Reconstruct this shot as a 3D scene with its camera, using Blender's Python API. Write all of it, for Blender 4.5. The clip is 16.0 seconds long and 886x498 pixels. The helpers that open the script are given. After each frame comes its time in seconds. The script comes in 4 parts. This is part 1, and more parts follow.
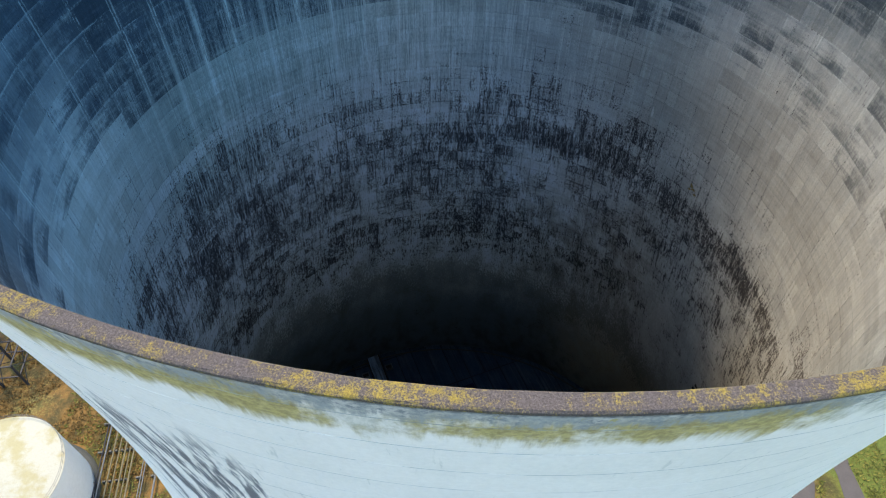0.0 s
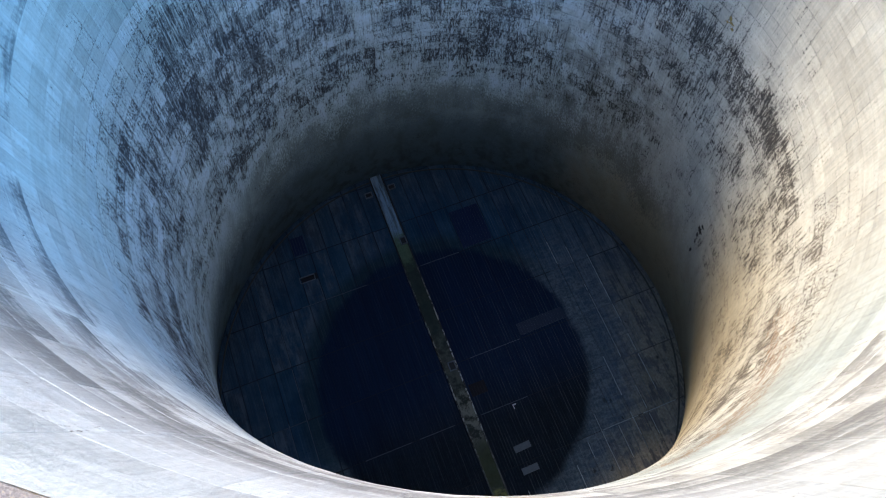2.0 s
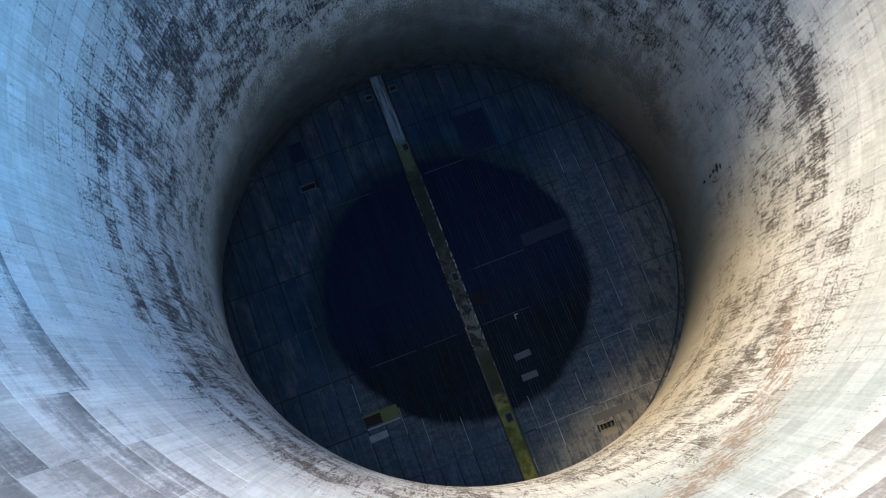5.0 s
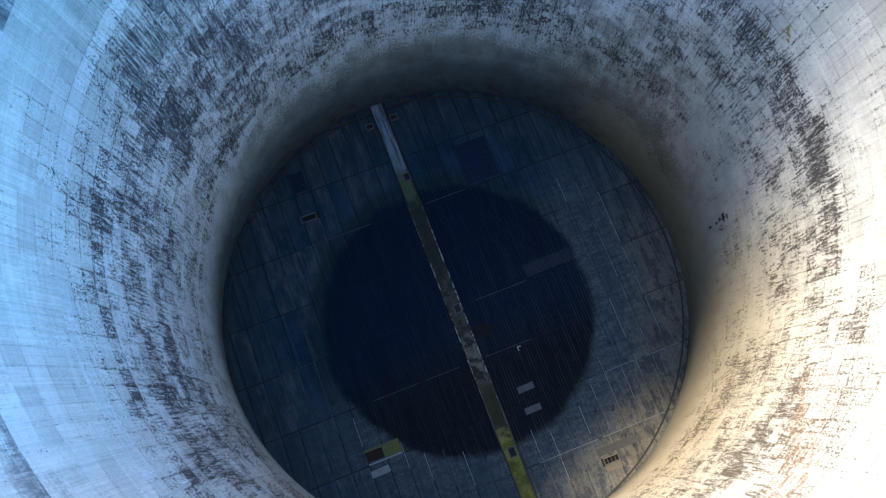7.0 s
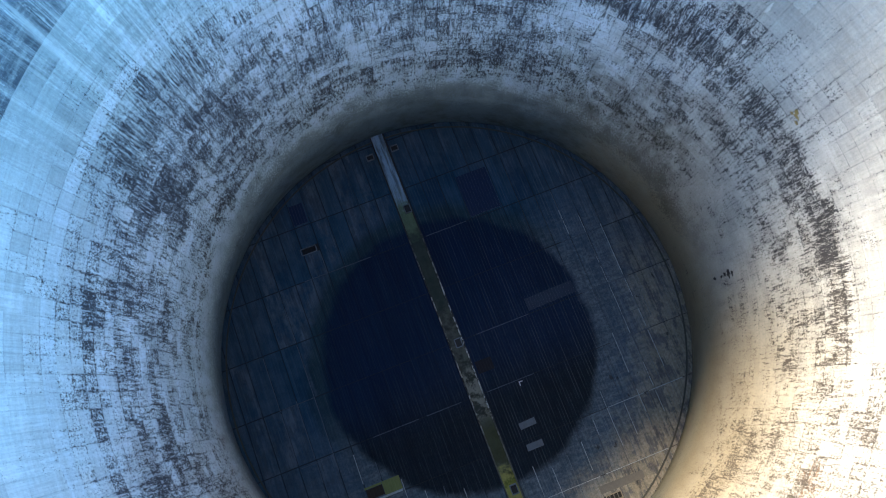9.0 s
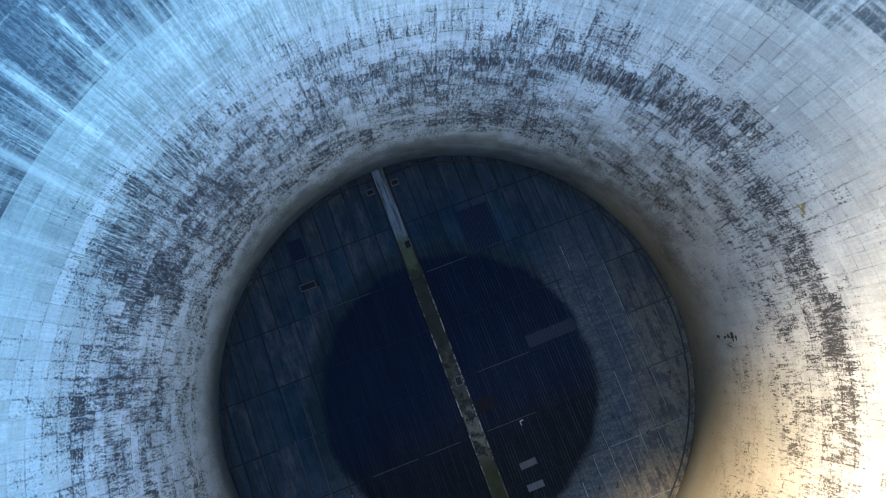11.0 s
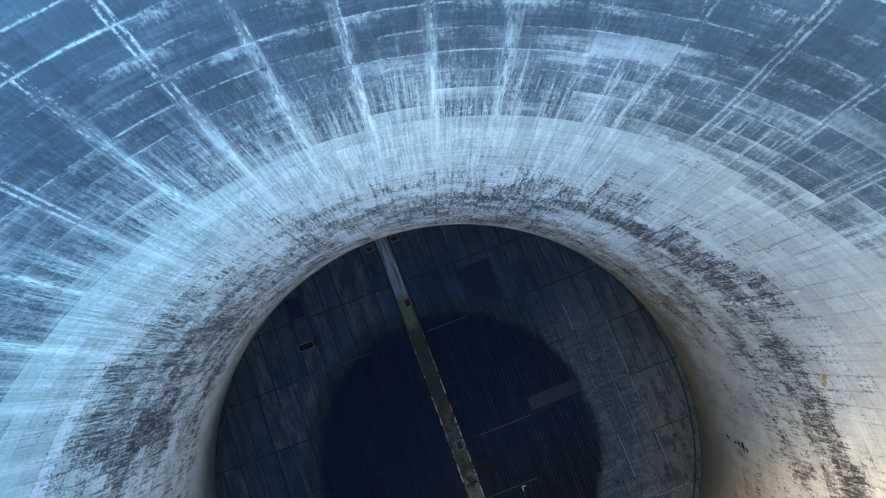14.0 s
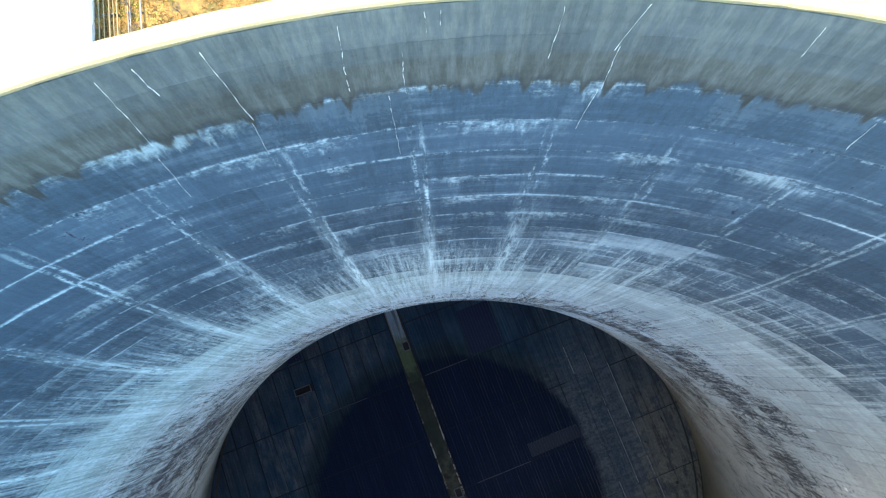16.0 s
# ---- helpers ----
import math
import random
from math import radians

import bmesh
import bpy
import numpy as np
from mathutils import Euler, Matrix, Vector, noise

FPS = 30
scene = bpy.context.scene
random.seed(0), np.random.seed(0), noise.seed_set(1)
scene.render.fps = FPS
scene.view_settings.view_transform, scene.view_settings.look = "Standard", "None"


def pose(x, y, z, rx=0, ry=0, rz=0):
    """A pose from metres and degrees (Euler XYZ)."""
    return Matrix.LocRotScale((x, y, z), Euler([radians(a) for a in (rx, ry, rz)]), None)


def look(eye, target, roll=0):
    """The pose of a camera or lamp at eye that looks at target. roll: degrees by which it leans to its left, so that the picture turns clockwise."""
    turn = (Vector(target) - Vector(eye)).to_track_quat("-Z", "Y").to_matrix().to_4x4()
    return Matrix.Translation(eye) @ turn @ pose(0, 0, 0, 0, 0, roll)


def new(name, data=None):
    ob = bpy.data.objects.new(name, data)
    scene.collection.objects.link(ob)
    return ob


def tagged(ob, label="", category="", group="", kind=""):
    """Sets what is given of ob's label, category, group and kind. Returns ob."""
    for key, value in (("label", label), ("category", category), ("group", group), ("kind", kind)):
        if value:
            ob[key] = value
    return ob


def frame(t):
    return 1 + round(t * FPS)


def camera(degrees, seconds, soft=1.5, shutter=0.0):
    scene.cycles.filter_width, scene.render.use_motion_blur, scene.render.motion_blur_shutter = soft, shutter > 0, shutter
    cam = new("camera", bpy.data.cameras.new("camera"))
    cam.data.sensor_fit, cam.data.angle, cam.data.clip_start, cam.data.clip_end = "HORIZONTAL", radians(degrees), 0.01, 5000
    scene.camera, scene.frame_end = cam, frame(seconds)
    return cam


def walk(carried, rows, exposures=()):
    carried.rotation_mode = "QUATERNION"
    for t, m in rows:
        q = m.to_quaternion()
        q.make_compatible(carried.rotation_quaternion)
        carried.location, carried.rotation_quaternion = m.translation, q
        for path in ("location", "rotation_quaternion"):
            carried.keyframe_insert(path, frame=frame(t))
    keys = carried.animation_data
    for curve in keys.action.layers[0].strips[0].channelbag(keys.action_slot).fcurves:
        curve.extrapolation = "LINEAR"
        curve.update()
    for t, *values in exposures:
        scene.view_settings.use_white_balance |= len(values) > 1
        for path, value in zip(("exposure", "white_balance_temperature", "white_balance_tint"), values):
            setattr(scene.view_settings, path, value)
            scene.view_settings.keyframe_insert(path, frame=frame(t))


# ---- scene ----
# An empty cooling tower: the axis stands at the origin, the ground is z = 0, the rim is 114 m up.
cam = camera(70.72, 16.0, soft=1.1)
ROWS = [
    (0, -6.374, -29.485, 122.720, 41.311, -0.648, -7.917),
    (0.5, -6.124, -28.002, 122.642, 36.818, -0.595, -7.822),
    (1, -5.903, -26.543, 122.599, 32.143, -0.523, -7.731),
    (1.5, -5.610, -25.226, 122.521, 27.520, -0.471, -7.579),
    (2, -5.392, -23.923, 122.454, 22.838, -0.450, -7.496),
    (2.5, -5.246, -22.564, 122.462, 18.094, -0.441, -7.450),
    (3, -5.146, -21.163, 122.539, 13.335, -0.408, -7.382),
    (3.5, -5.078, -19.915, 122.640, 10.741, -0.471, -7.240),
    (4, -4.949, -18.567, 122.762, 10.758, -0.430, -7.204),
    (6.5, -4.104, -12.152, 122.809, 11.032, -0.174, -7.210),
    (7, -4.054, -10.752, 122.778, 11.109, -0.188, -7.330),
    (7.5, -3.948, -9.282, 122.873, 11.111, -0.168, -7.380),
    (8, -3.709, -7.871, 122.905, 11.148, -0.143, -7.332),
    (8.5, -3.456, -6.411, 122.891, 11.205, -0.083, -7.336),
    (9, -3.200, -4.910, 122.937, 11.243, -0.043, -7.340),
    (11.5, -1.882, 2.869, 123.261, 11.552, 0.129, -7.143),
    (12, -1.592, 4.684, 123.228, 11.504, 0.165, -7.229),
    (12.5, -1.384, 6.527, 123.155, 11.494, 0.132, -7.182),
    (13, -1.092, 8.406, 123.105, 11.526, 0.153, -7.170),
    (13.5, -0.907, 10.207, 123.156, 11.572, 0.194, -7.186),
    (14, -0.761, 11.996, 123.191, 11.553, 0.168, -7.188),
    (14.5, -0.562, 13.739, 123.178, 11.606, 0.159, -7.225),
    (15, -0.375, 15.551, 123.132, 11.679, 0.127, -7.249),
    (15.5, -0.102, 17.395, 123.125, 11.792, 0.121, -7.202),
    (16, 0.169, 19.228, 123.121, 11.824, 0.069, -7.191),
]
EXPOSURES = [
    (0.0, 2.1, 6500, 10), (0.5, 2.45, 6400, 10), (1.0, 3.02, 6300, 10), (1.5, 3.55, 6250, 10), (2.5, 3.47, 6250, 10), (3.5, 3.27, 6300, 10),
    (6.5, 3.95, 5950, 10), (9.0, 4.2, 6200, 10), (12.5, 4.35, 6900, 10), (14.5, 4.32, 7350, 10), (16.0, 4.06, 7600, 10),
]
walk(cam, [(t, pose(x, y, z, rx, ry, rz)) for t, x, y, z, rx, ry, rz in ROWS], EXPOSURES)

# ---- light ----
SUN_FROM, SUN_UP = -35.0, 54.0  # degrees from +y towards +x, and above the horizon
world = bpy.data.worlds.new("sky")
scene.world = world
world.use_nodes = True
wt = world.node_tree
sky = wt.nodes.new("ShaderNodeTexSky")
sky.sky_type = "NISHITA"
sky.sun_disc = False
sky.sun_elevation, sky.sun_rotation = radians(SUN_UP), radians(SUN_FROM)
sky.air_density, sky.dust_density, sky.ozone_density = 1.0, 0.3, 1.0
sky_tint = wt.nodes.new("ShaderNodeVectorMath")  # added tint that takes some of the red out of the skylight
sky_tint.operation = "MULTIPLY"
sky_tint.inputs[1].default_value = (0.81, 0.965, 1.0)
wt.links.new(sky.outputs[0], sky_tint.inputs[0])
wt.links.new(sky_tint.outputs[0], wt.nodes["Background"].inputs["Color"])
wt.nodes["Background"].inputs["Strength"].default_value = 0.10
sun_data = bpy.data.lights.new("sun", "SUN")
sun_data.energy, sun_data.angle, sun_data.color = 1.5, radians(18), (1.0, 0.82, 0.58)
sun = new("sun", sun_data)
sa, sb = radians(SUN_FROM), radians(SUN_UP)
sun.matrix_world = look((0, 0, 0), (-math.sin(sa) * math.cos(sb), -math.cos(sa) * math.cos(sb), -math.sin(sb)))


# ---- node helpers ----
class Nodes:
    """Short spellings for building one material's node tree."""

    def __init__(self, name):
        self.mat = bpy.data.materials.new(name)
        self.mat.use_nodes = True
        self.tree = self.mat.node_tree
        self.bsdf = self.tree.nodes["Principled BSDF"]
        self.bsdf.inputs["Specular IOR Level"].default_value = 0.25

    def link(self, value, socket):
        if isinstance(value, bpy.types.NodeSocket):
            self.tree.links.new(value, socket)
        else:
            socket.default_value = value

    def m(self, op, a, b=0.0, c=0.0, clamp=False):
        n = self.tree.nodes.new("ShaderNodeMath")
        n.operation, n.use_clamp = op, clamp
        for value, socket in zip((a, b, c), n.inputs):
            self.link(value, socket)
        return n.outputs[0]

    def add(self, a, b):
        return self.m("ADD", a, b)

    def mul(self, a, b):
        return self.m("MULTIPLY", a, b)

    def step(self, x, lo, hi):
        """0 below lo, 1 above hi, smooth between; falls where lo is greater than hi."""
        n = self.tree.nodes.new("ShaderNodeMapRange")
        n.interpolation_type = "SMOOTHSTEP"
        flip = lo > hi
        self.link(x, n.inputs["Value"])
        n.inputs["From Min"].default_value, n.inputs["From Max"].default_value = min(lo, hi), max(lo, hi)
        n.inputs["To Min"].default_value, n.inputs["To Max"].default_value = (1, 0) if flip else (0, 1)
        return n.outputs["Result"]

    def place(self):
        return self.tree.nodes.new("ShaderNodeNewGeometry").outputs["Position"]

    def split(self, v):
        n = self.tree.nodes.new("ShaderNodeSeparateXYZ")
        self.link(v, n.inputs[0])
        return n.outputs[0], n.outputs[1], n.outputs[2]

    def join(self, x, y, z):
        n = self.tree.nodes.new("ShaderNodeCombineXYZ")
        for value, socket in zip((x, y, z), n.inputs):
            self.link(value, socket)
        return n.outputs[0]

    def scaled(self, v, s):
        n = self.tree.nodes.new("ShaderNodeVectorMath")
        n.operation = "MULTIPLY"
        self.link(v, n.inputs[0])
        n.inputs[1].default_value = s
        return n.outputs[0]

    def noise(self, v, scale, detail=4.0, rough=0.55):
        n = self.tree.nodes.new("ShaderNodeTexNoise")
        self.link(v, n.inputs["Vector"])
        n.inputs["Scale"].default_value, n.inputs["Detail"].default_value, n.inputs["Roughness"].default_value = scale, detail, rough
        return n.outputs["Fac"]

    def white(self, v):
        n = self.tree.nodes.new("ShaderNodeTexWhiteNoise")
        self.link(v, n.inputs["Vector"])
        return n.outputs["Value"]

    def mix(self, f, a, b):
        n = self.tree.nodes.new("ShaderNodeMix")
        n.data_type = "RGBA"
        self.link(f, n.inputs[0])
        for value, socket in ((a, n.inputs[6]), (b, n.inputs[7])):
            self.link((*value, 1.0) if isinstance(value, tuple) else value, socket)
        return n.outputs[2]

    def shade(self, colour, f):
        """The colour times the number f."""
        n = self.tree.nodes.new("ShaderNodeVectorMath")
        n.operation = "SCALE"
        self.link(colour, n.inputs[0])
        self.link(f, n.inputs["Scale"])
        return n.outputs[0]

    def chance(self):
        """One random number for each piece, whether it is an object of its own or an island of a mesh."""
        a = self.tree.nodes.new("ShaderNodeObjectInfo").outputs["Random"]
        b = self.tree.nodes.new("ShaderNodeNewGeometry").outputs["Random Per Island"]
        return self.m("FRACT", self.add(a, b))

    def done(self, colour, rough=0.85, bump=None, depth=0.01, metal=0.0):
        self.link((*colour, 1.0) if isinstance(colour, tuple) else colour, self.bsdf.inputs["Base Color"])
        self.link(rough, self.bsdf.inputs["Roughness"])
        self.bsdf.inputs["Metallic"].default_value = metal
        if bump is not None:
            n = self.tree.nodes.new("ShaderNodeBump")
            n.inputs["Distance"].default_value = depth
            self.link(bump, n.inputs["Height"])
            self.tree.links.new(n.outputs[0], self.bsdf.inputs["Normal"])
        return self.mat


def plain(name, colour, rough=0.7, metal=0.0, vary=0.25, scale=1.5):
    """A worn, single-coloured surface with blotches and grain."""
    n = Nodes(name)
    p = n.place()
    a, b = n.noise(p, scale, 5), n.noise(p, scale * 9, 3)
    f = n.add(1.0 - vary, n.add(n.mul(a, vary), n.mul(b, vary)))
    return n.done(n.shade(n.mix(0.0, colour, colour), f), rough, b, 0.01, metal)


def stained(name, colour, stain, scale):
    """Paint with broad washed stains."""
    n = Nodes(name)
    p = n.place()
    a, b = n.noise(p, scale, 6, 0.6), n.noise(p, 5.0, 4)
    colour = n.mix(n.step(a, 0.45, 0.62), colour, stain)
    return n.done(n.shade(colour, n.add(0.8, n.mul(b, 0.4))), 0.6, b, 0.01)


# ---- the tower's measures ----
RIM, FLOOR, LIFT, LIFT_AT = 113.95, 9.0, 1.44, 0.64
SECTORS, WIDE = 50, 3  # upright joints, and panels between two of them
TURN_AT = 0.5  # degrees of one upright joint
PROFILE = (0.9652, -0.303, 0.41, 0.0183, 0.0208)


def radius(z):
    """The shell's inner radius at a height."""
    u = (z - 80.0) / 40.0
    return 25.0 * math.sqrt(sum(k * u**i for i, k in enumerate(PROFILE)))


def thick(z):
    return 0.33 + 0.25 * max(0.0, (60.0 - z) / 60.0) ** 2


# ---- materials ----
def wall_inside():
    n = Nodes("light_tinted_stained_concrete")
    p = n.place()
    x, y, z = n.split(p)
    r = n.m("SQRT", n.add(n.mul(x, x), n.mul(y, y)))
    turn = n.m("ARCTAN2", x, y)

    def towards(deg):
        a = radians(deg)
        return n.m("DIVIDE", n.add(n.mul(x, math.sin(a)), n.mul(y, math.cos(a))), r)

    def window(deg, inner, outer):
        """1 within inner degrees of a bearing, 0 beyond outer."""
        return n.step(towards(deg), math.cos(radians(outer)), math.cos(radians(inner)))

    big = n.noise(p, 0.07, 3)
    rise = n.step(z, 52, 70)
    streak = n.noise(n.scaled(p, (1.0, 1.0, 0.05)), 1.3, 6, 0.65)
    mid = n.add(n.mul(n.noise(p, 0.33, 5, 0.6), rise), n.mul(n.noise(n.scaled(p, (1.0, 1.0, 0.03)), 0.6, 5, 0.6), n.m("SUBTRACT", 1.0, rise)))
    grain = n.noise(p, 6.5, 6, 0.72)
    fine = n.noise(n.scaled(p, (1.0, 1.0, 0.10)), 6.0, 5, 0.68)
    pepper = n.mul(n.add(n.noise(n.scaled(p, (1.0, 1.0, 0.32)), 7.5, 6, 0.76), -0.5), 2.2)
    scrape = n.noise(n.scaled(p, (1.0, 1.0, 0.03)), 7.0, 4, 0.7)
    hair = n.noise(n.scaled(p, (1.0, 1.0, 0.012)), 5.0, 6, 0.7)
    lying = n.noise(n.scaled(p, (0.1, 0.1, 1.0)), 2.6, 5, 0.65)
    hz = n.add(z, n.mul(n.add(big, -0.5), 9.0))

    # which lift, which sector, and how far from the joints in metres
    lift = n.m("DIVIDE", n.add(z, -LIFT_AT), LIFT)
    cell = n.m("DIVIDE", n.add(turn, -radians(TURN_AT)), 2 * math.pi / SECTORS)
    row = n.m("FLOOR", lift)
    in_lift, in_cell = n.m("FRACT", lift), n.m("FRACT", cell)
    patch = n.white(n.join(row, n.m("FLOOR", cell), 3.0))
    band = n.white(n.join(row, 7.0, 1.0))
    small = n.white(n.join(row, n.m("FLOOR", n.mul(cell, WIDE)), 5.0))
    to_lift = n.mul(n.add(0.5, n.mul(n.m("ABSOLUTE", n.add(in_lift, -0.5)), -1.0)), LIFT)
    to_rib = n.mul(n.add(0.5, n.mul(n.m("ABSOLUTE", n.add(in_cell, -0.5)), -1.0)), 3.05)
    to_panel = n.mul(n.add(0.5, n.mul(n.m("ABSOLUTE", n.add(n.m("FRACT", n.mul(cell, WIDE)), -0.5)), -1.0)), 1.02)
    shake = n.mul(n.add(grain, -0.5), 0.16)
    smearing = n.add(n.mul(lying, 0.7), n.mul(mid, 0.4))

    # sound concrete: paler round the throat, smooth and drab low down
    colour = n.mix(n.step(mid, 0.35, 0.68), (0.69, 0.70, 0.705), (0.52, 0.535, 0.545))
    colour = n.mix(n.mul(n.step(hz, 82, 91), n.step(hz, 104, 95)), colour, n.mix(n.step(towards(-28), 0.6, 0.95), n.mix(n.step(towards(-125), 0.4, 0.85), n.mix(n.step(towards(88), 0.5, 0.9), (0.38, 0.42, 0.435), (0.52, 0.515, 0.50)), (0.60, 0.62, 0.62)), (0.36, 0.42, 0.42)))
    colour = n.mix(n.mul(n.step(n.add(n.mul(hair, 0.6), n.mul(scrape, 0.4)), 0.46, 0.60), n.mul(n.step(hz, 78, 88), 0.32)), colour, (0.24, 0.27, 0.29))
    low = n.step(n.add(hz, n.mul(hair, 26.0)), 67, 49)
    lit_flank = n.step(towards(90), 0.50, 0.85)
    # low wall: bounce light painted in, bluish where dim and buff on the flank
    colour = n.mix(low, colour, n.mix(lit_flank, (0.165, 0.20, 0.222), (0.52, 0.495, 0.40)))
    # ochre stain that also paints the golden light low on the sunlit flank
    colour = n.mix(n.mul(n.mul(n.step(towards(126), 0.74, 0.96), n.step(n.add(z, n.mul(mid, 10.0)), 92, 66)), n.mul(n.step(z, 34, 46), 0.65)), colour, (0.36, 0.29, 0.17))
    # darker towards the foot, the depth's shade put into the colour
    colour = n.mix(n.mul(n.mul(n.step(z, 60, 15), n.add(1.0, n.mul(lit_flank, -0.85))), n.step(n.noise(n.scaled(p, (1, 1, 0.03)), 0.5, 5), 0.40, 0.7)), colour, (0.095, 0.112, 0.118))
    colour = n.mix(n.mul(n.mul(n.m("COMPARE", row, 61.0, 0.4), n.step(n.add(towards(-95), n.mul(n.add(lying, -0.5), 0.8)), 0.4, 0.8)), 0.85), colour, (0.60, 0.64, 0.66))

    # sunlit side: wall, film and growth are painted in paler, warmer colours
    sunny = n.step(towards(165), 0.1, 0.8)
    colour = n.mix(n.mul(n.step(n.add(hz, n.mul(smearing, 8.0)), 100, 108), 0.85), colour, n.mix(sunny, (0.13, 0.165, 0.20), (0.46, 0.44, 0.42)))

    # slate film on the upper lifts, broken lift by lift and smeared sideways
    hf = n.add(z, n.mul(n.add(big, -0.5), 4.0))
    level = n.add(n.add(n.mul(n.step(hf, 84, 92), 0.20), n.mul(n.step(hf, 93.0, 97.4), 0.40)), n.mul(n.step(hf, 101.2, 103.8), 0.33))
    level = n.add(level, n.mul(n.step(towards(-46), 0.72, 0.95), n.mul(n.step(hf, 94, 99), 0.24)))
    level = n.add(level, n.mul(window(12, 25, 48), n.mul(n.step(hf, 93, 97), 0.13)))
    level = n.m("SUBTRACT", level, n.m("MAXIMUM", n.m("MAXIMUM", n.mul(n.step(towards(128), 0.3, 0.85), 0.16), n.mul(window(84, 22, 42), 0.22)), n.mul(n.step(towards(-106), 0.70, 0.95), 0.26)))
    smear = n.add(n.mul(n.add(lying, -0.5), 0.8), n.add(n.mul(n.add(mid, -0.5), 1.0), n.add(n.add(n.mul(n.add(patch, -0.5), 0.34), n.mul(n.add(band, -0.5), 0.34)), n.mul(pepper, 0.34))))
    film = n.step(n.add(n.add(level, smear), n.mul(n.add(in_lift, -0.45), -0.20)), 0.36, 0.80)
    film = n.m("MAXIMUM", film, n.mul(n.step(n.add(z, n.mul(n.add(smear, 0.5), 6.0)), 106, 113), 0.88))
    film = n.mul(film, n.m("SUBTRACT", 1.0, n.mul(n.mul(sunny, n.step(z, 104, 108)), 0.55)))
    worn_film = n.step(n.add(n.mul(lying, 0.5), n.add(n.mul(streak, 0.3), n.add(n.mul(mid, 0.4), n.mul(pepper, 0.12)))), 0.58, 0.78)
    # blue skylight and the sunlit side are painted into the film's colour
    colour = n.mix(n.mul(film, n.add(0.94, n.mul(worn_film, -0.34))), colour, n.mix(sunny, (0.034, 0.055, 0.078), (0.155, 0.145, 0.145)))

    # black growth in specks and runs below the throat
    speck = n.noise(n.scaled(p, (1.0, 1.0, 0.6)), 7.5, 8, 0.86)
    drip = n.noise(n.scaled(p, (1.0, 1.0, 0.07)), 4.6, 6, 0.72)
    dash = n.noise(n.scaled(p, (0.3, 0.3, 1.0)), 4.4, 5, 0.72)
    clump = n.noise(n.scaled(p, (1.0, 1.0, 0.45)), 0.19, 3, 0.5)
    ragged_top = n.add(z, n.add(n.mul(n.add(hair, -0.5), 26.0), n.mul(n.add(drip, -0.5), 12.0)))
    ragged_foot = n.add(z, n.add(n.mul(n.add(hair, -0.5), 34.0), n.add(n.mul(n.add(mid, -0.5), 12.0), n.mul(n.add(drip, -0.5), 14.0))))
    belt = n.mul(n.step(ragged_foot, 50, 64), n.step(ragged_top, 95, 83))
    shelf = n.mul(n.step(ragged_foot, 65, 74), n.step(n.add(z, n.mul(n.add(fine, -0.5), 5.0)), 82.9, 81.3))
    east = window(86, 18, 36)
    belt = n.add(belt, n.mul(east, n.m("SUBTRACT", n.m("MAXIMUM", shelf, n.mul(belt, 0.35)), belt)))
    collar = n.mul(n.mul(n.step(n.add(z, n.mul(n.add(fine, -0.5), 4.0)), 78.6, 79.8), n.step(n.add(z, n.mul(n.add(hair, -0.5), 14.0)), 84.6, 82.0)), window(58, 42, 56))
    knot = n.mul(window(-55, 7, 20), n.mul(n.step(z, 66, 76), n.step(ragged_top, 93, 86)))
    hanging = n.mul(window(15, 10, 20), n.mul(n.step(ragged_foot, 55, 60), n.step(n.add(z, n.mul(n.add(mid, -0.5), 14.0)), 73, 66)))
    scoured = n.mul(window(33, 5, 11), n.mul(n.step(z, 62, 67), n.step(z, 80, 77)))
    dens = n.add(n.mul(belt, 0.475), n.add(n.mul(collar, 0.20), n.add(n.mul(knot, 0.22), n.add(n.mul(hanging, 0.14), n.mul(scoured, -0.16)))))
    loose = n.add(n.mul(n.add(speck, -0.5), 2.9), n.add(n.add(n.mul(n.add(drip, -0.5), 1.1), n.mul(n.add(hair, -0.5), 0.9)), n.mul(n.add(dash, -0.5), 0.35)))
    broad = n.add(n.mul(n.add(mid, -0.5), 0.55), n.add(n.mul(n.add(clump, -0.5), 0.7), n.add(n.mul(n.add(small, -0.5), 0.30), n.mul(n.add(band, -0.5), 0.15))))
    cling = n.step(n.add(n.m("MINIMUM", to_lift, to_panel), n.mul(shake, 0.8)), 0.16, 0.02)
    level = n.add(n.add(dens, n.mul(cling, 0.11)), n.add(loose, broad))
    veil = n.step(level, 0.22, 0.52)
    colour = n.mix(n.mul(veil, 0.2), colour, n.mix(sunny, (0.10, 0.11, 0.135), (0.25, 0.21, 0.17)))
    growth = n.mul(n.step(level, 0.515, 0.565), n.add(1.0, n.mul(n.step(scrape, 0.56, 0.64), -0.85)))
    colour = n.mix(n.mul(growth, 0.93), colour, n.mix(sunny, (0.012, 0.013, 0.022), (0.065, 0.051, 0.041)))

    seep = n.mul(n.mul(window(45, 10, 24), n.step(n.add(streak, n.mul(mid, 0.5)), 0.62, 0.86)), n.mul(n.step(z, 48, 58), n.step(n.add(z, n.mul(n.add(drip, -0.5), 16.0)), 77, 66)))
    colour = n.mix(n.mul(seep, 0.38), colour, (0.085, 0.095, 0.06))
    foot = n.add(z, n.add(n.mul(n.add(hair, -0.5), 40.0), n.mul(n.add(clump, -0.5), 26.0)))
    slime = n.mul(n.mul(n.step(foot, 40, 46), n.step(foot, 56, 49)), window(8, 52, 80))
    colour = n.mix(n.mul(slime, 0.55), colour, (0.060, 0.068, 0.048))

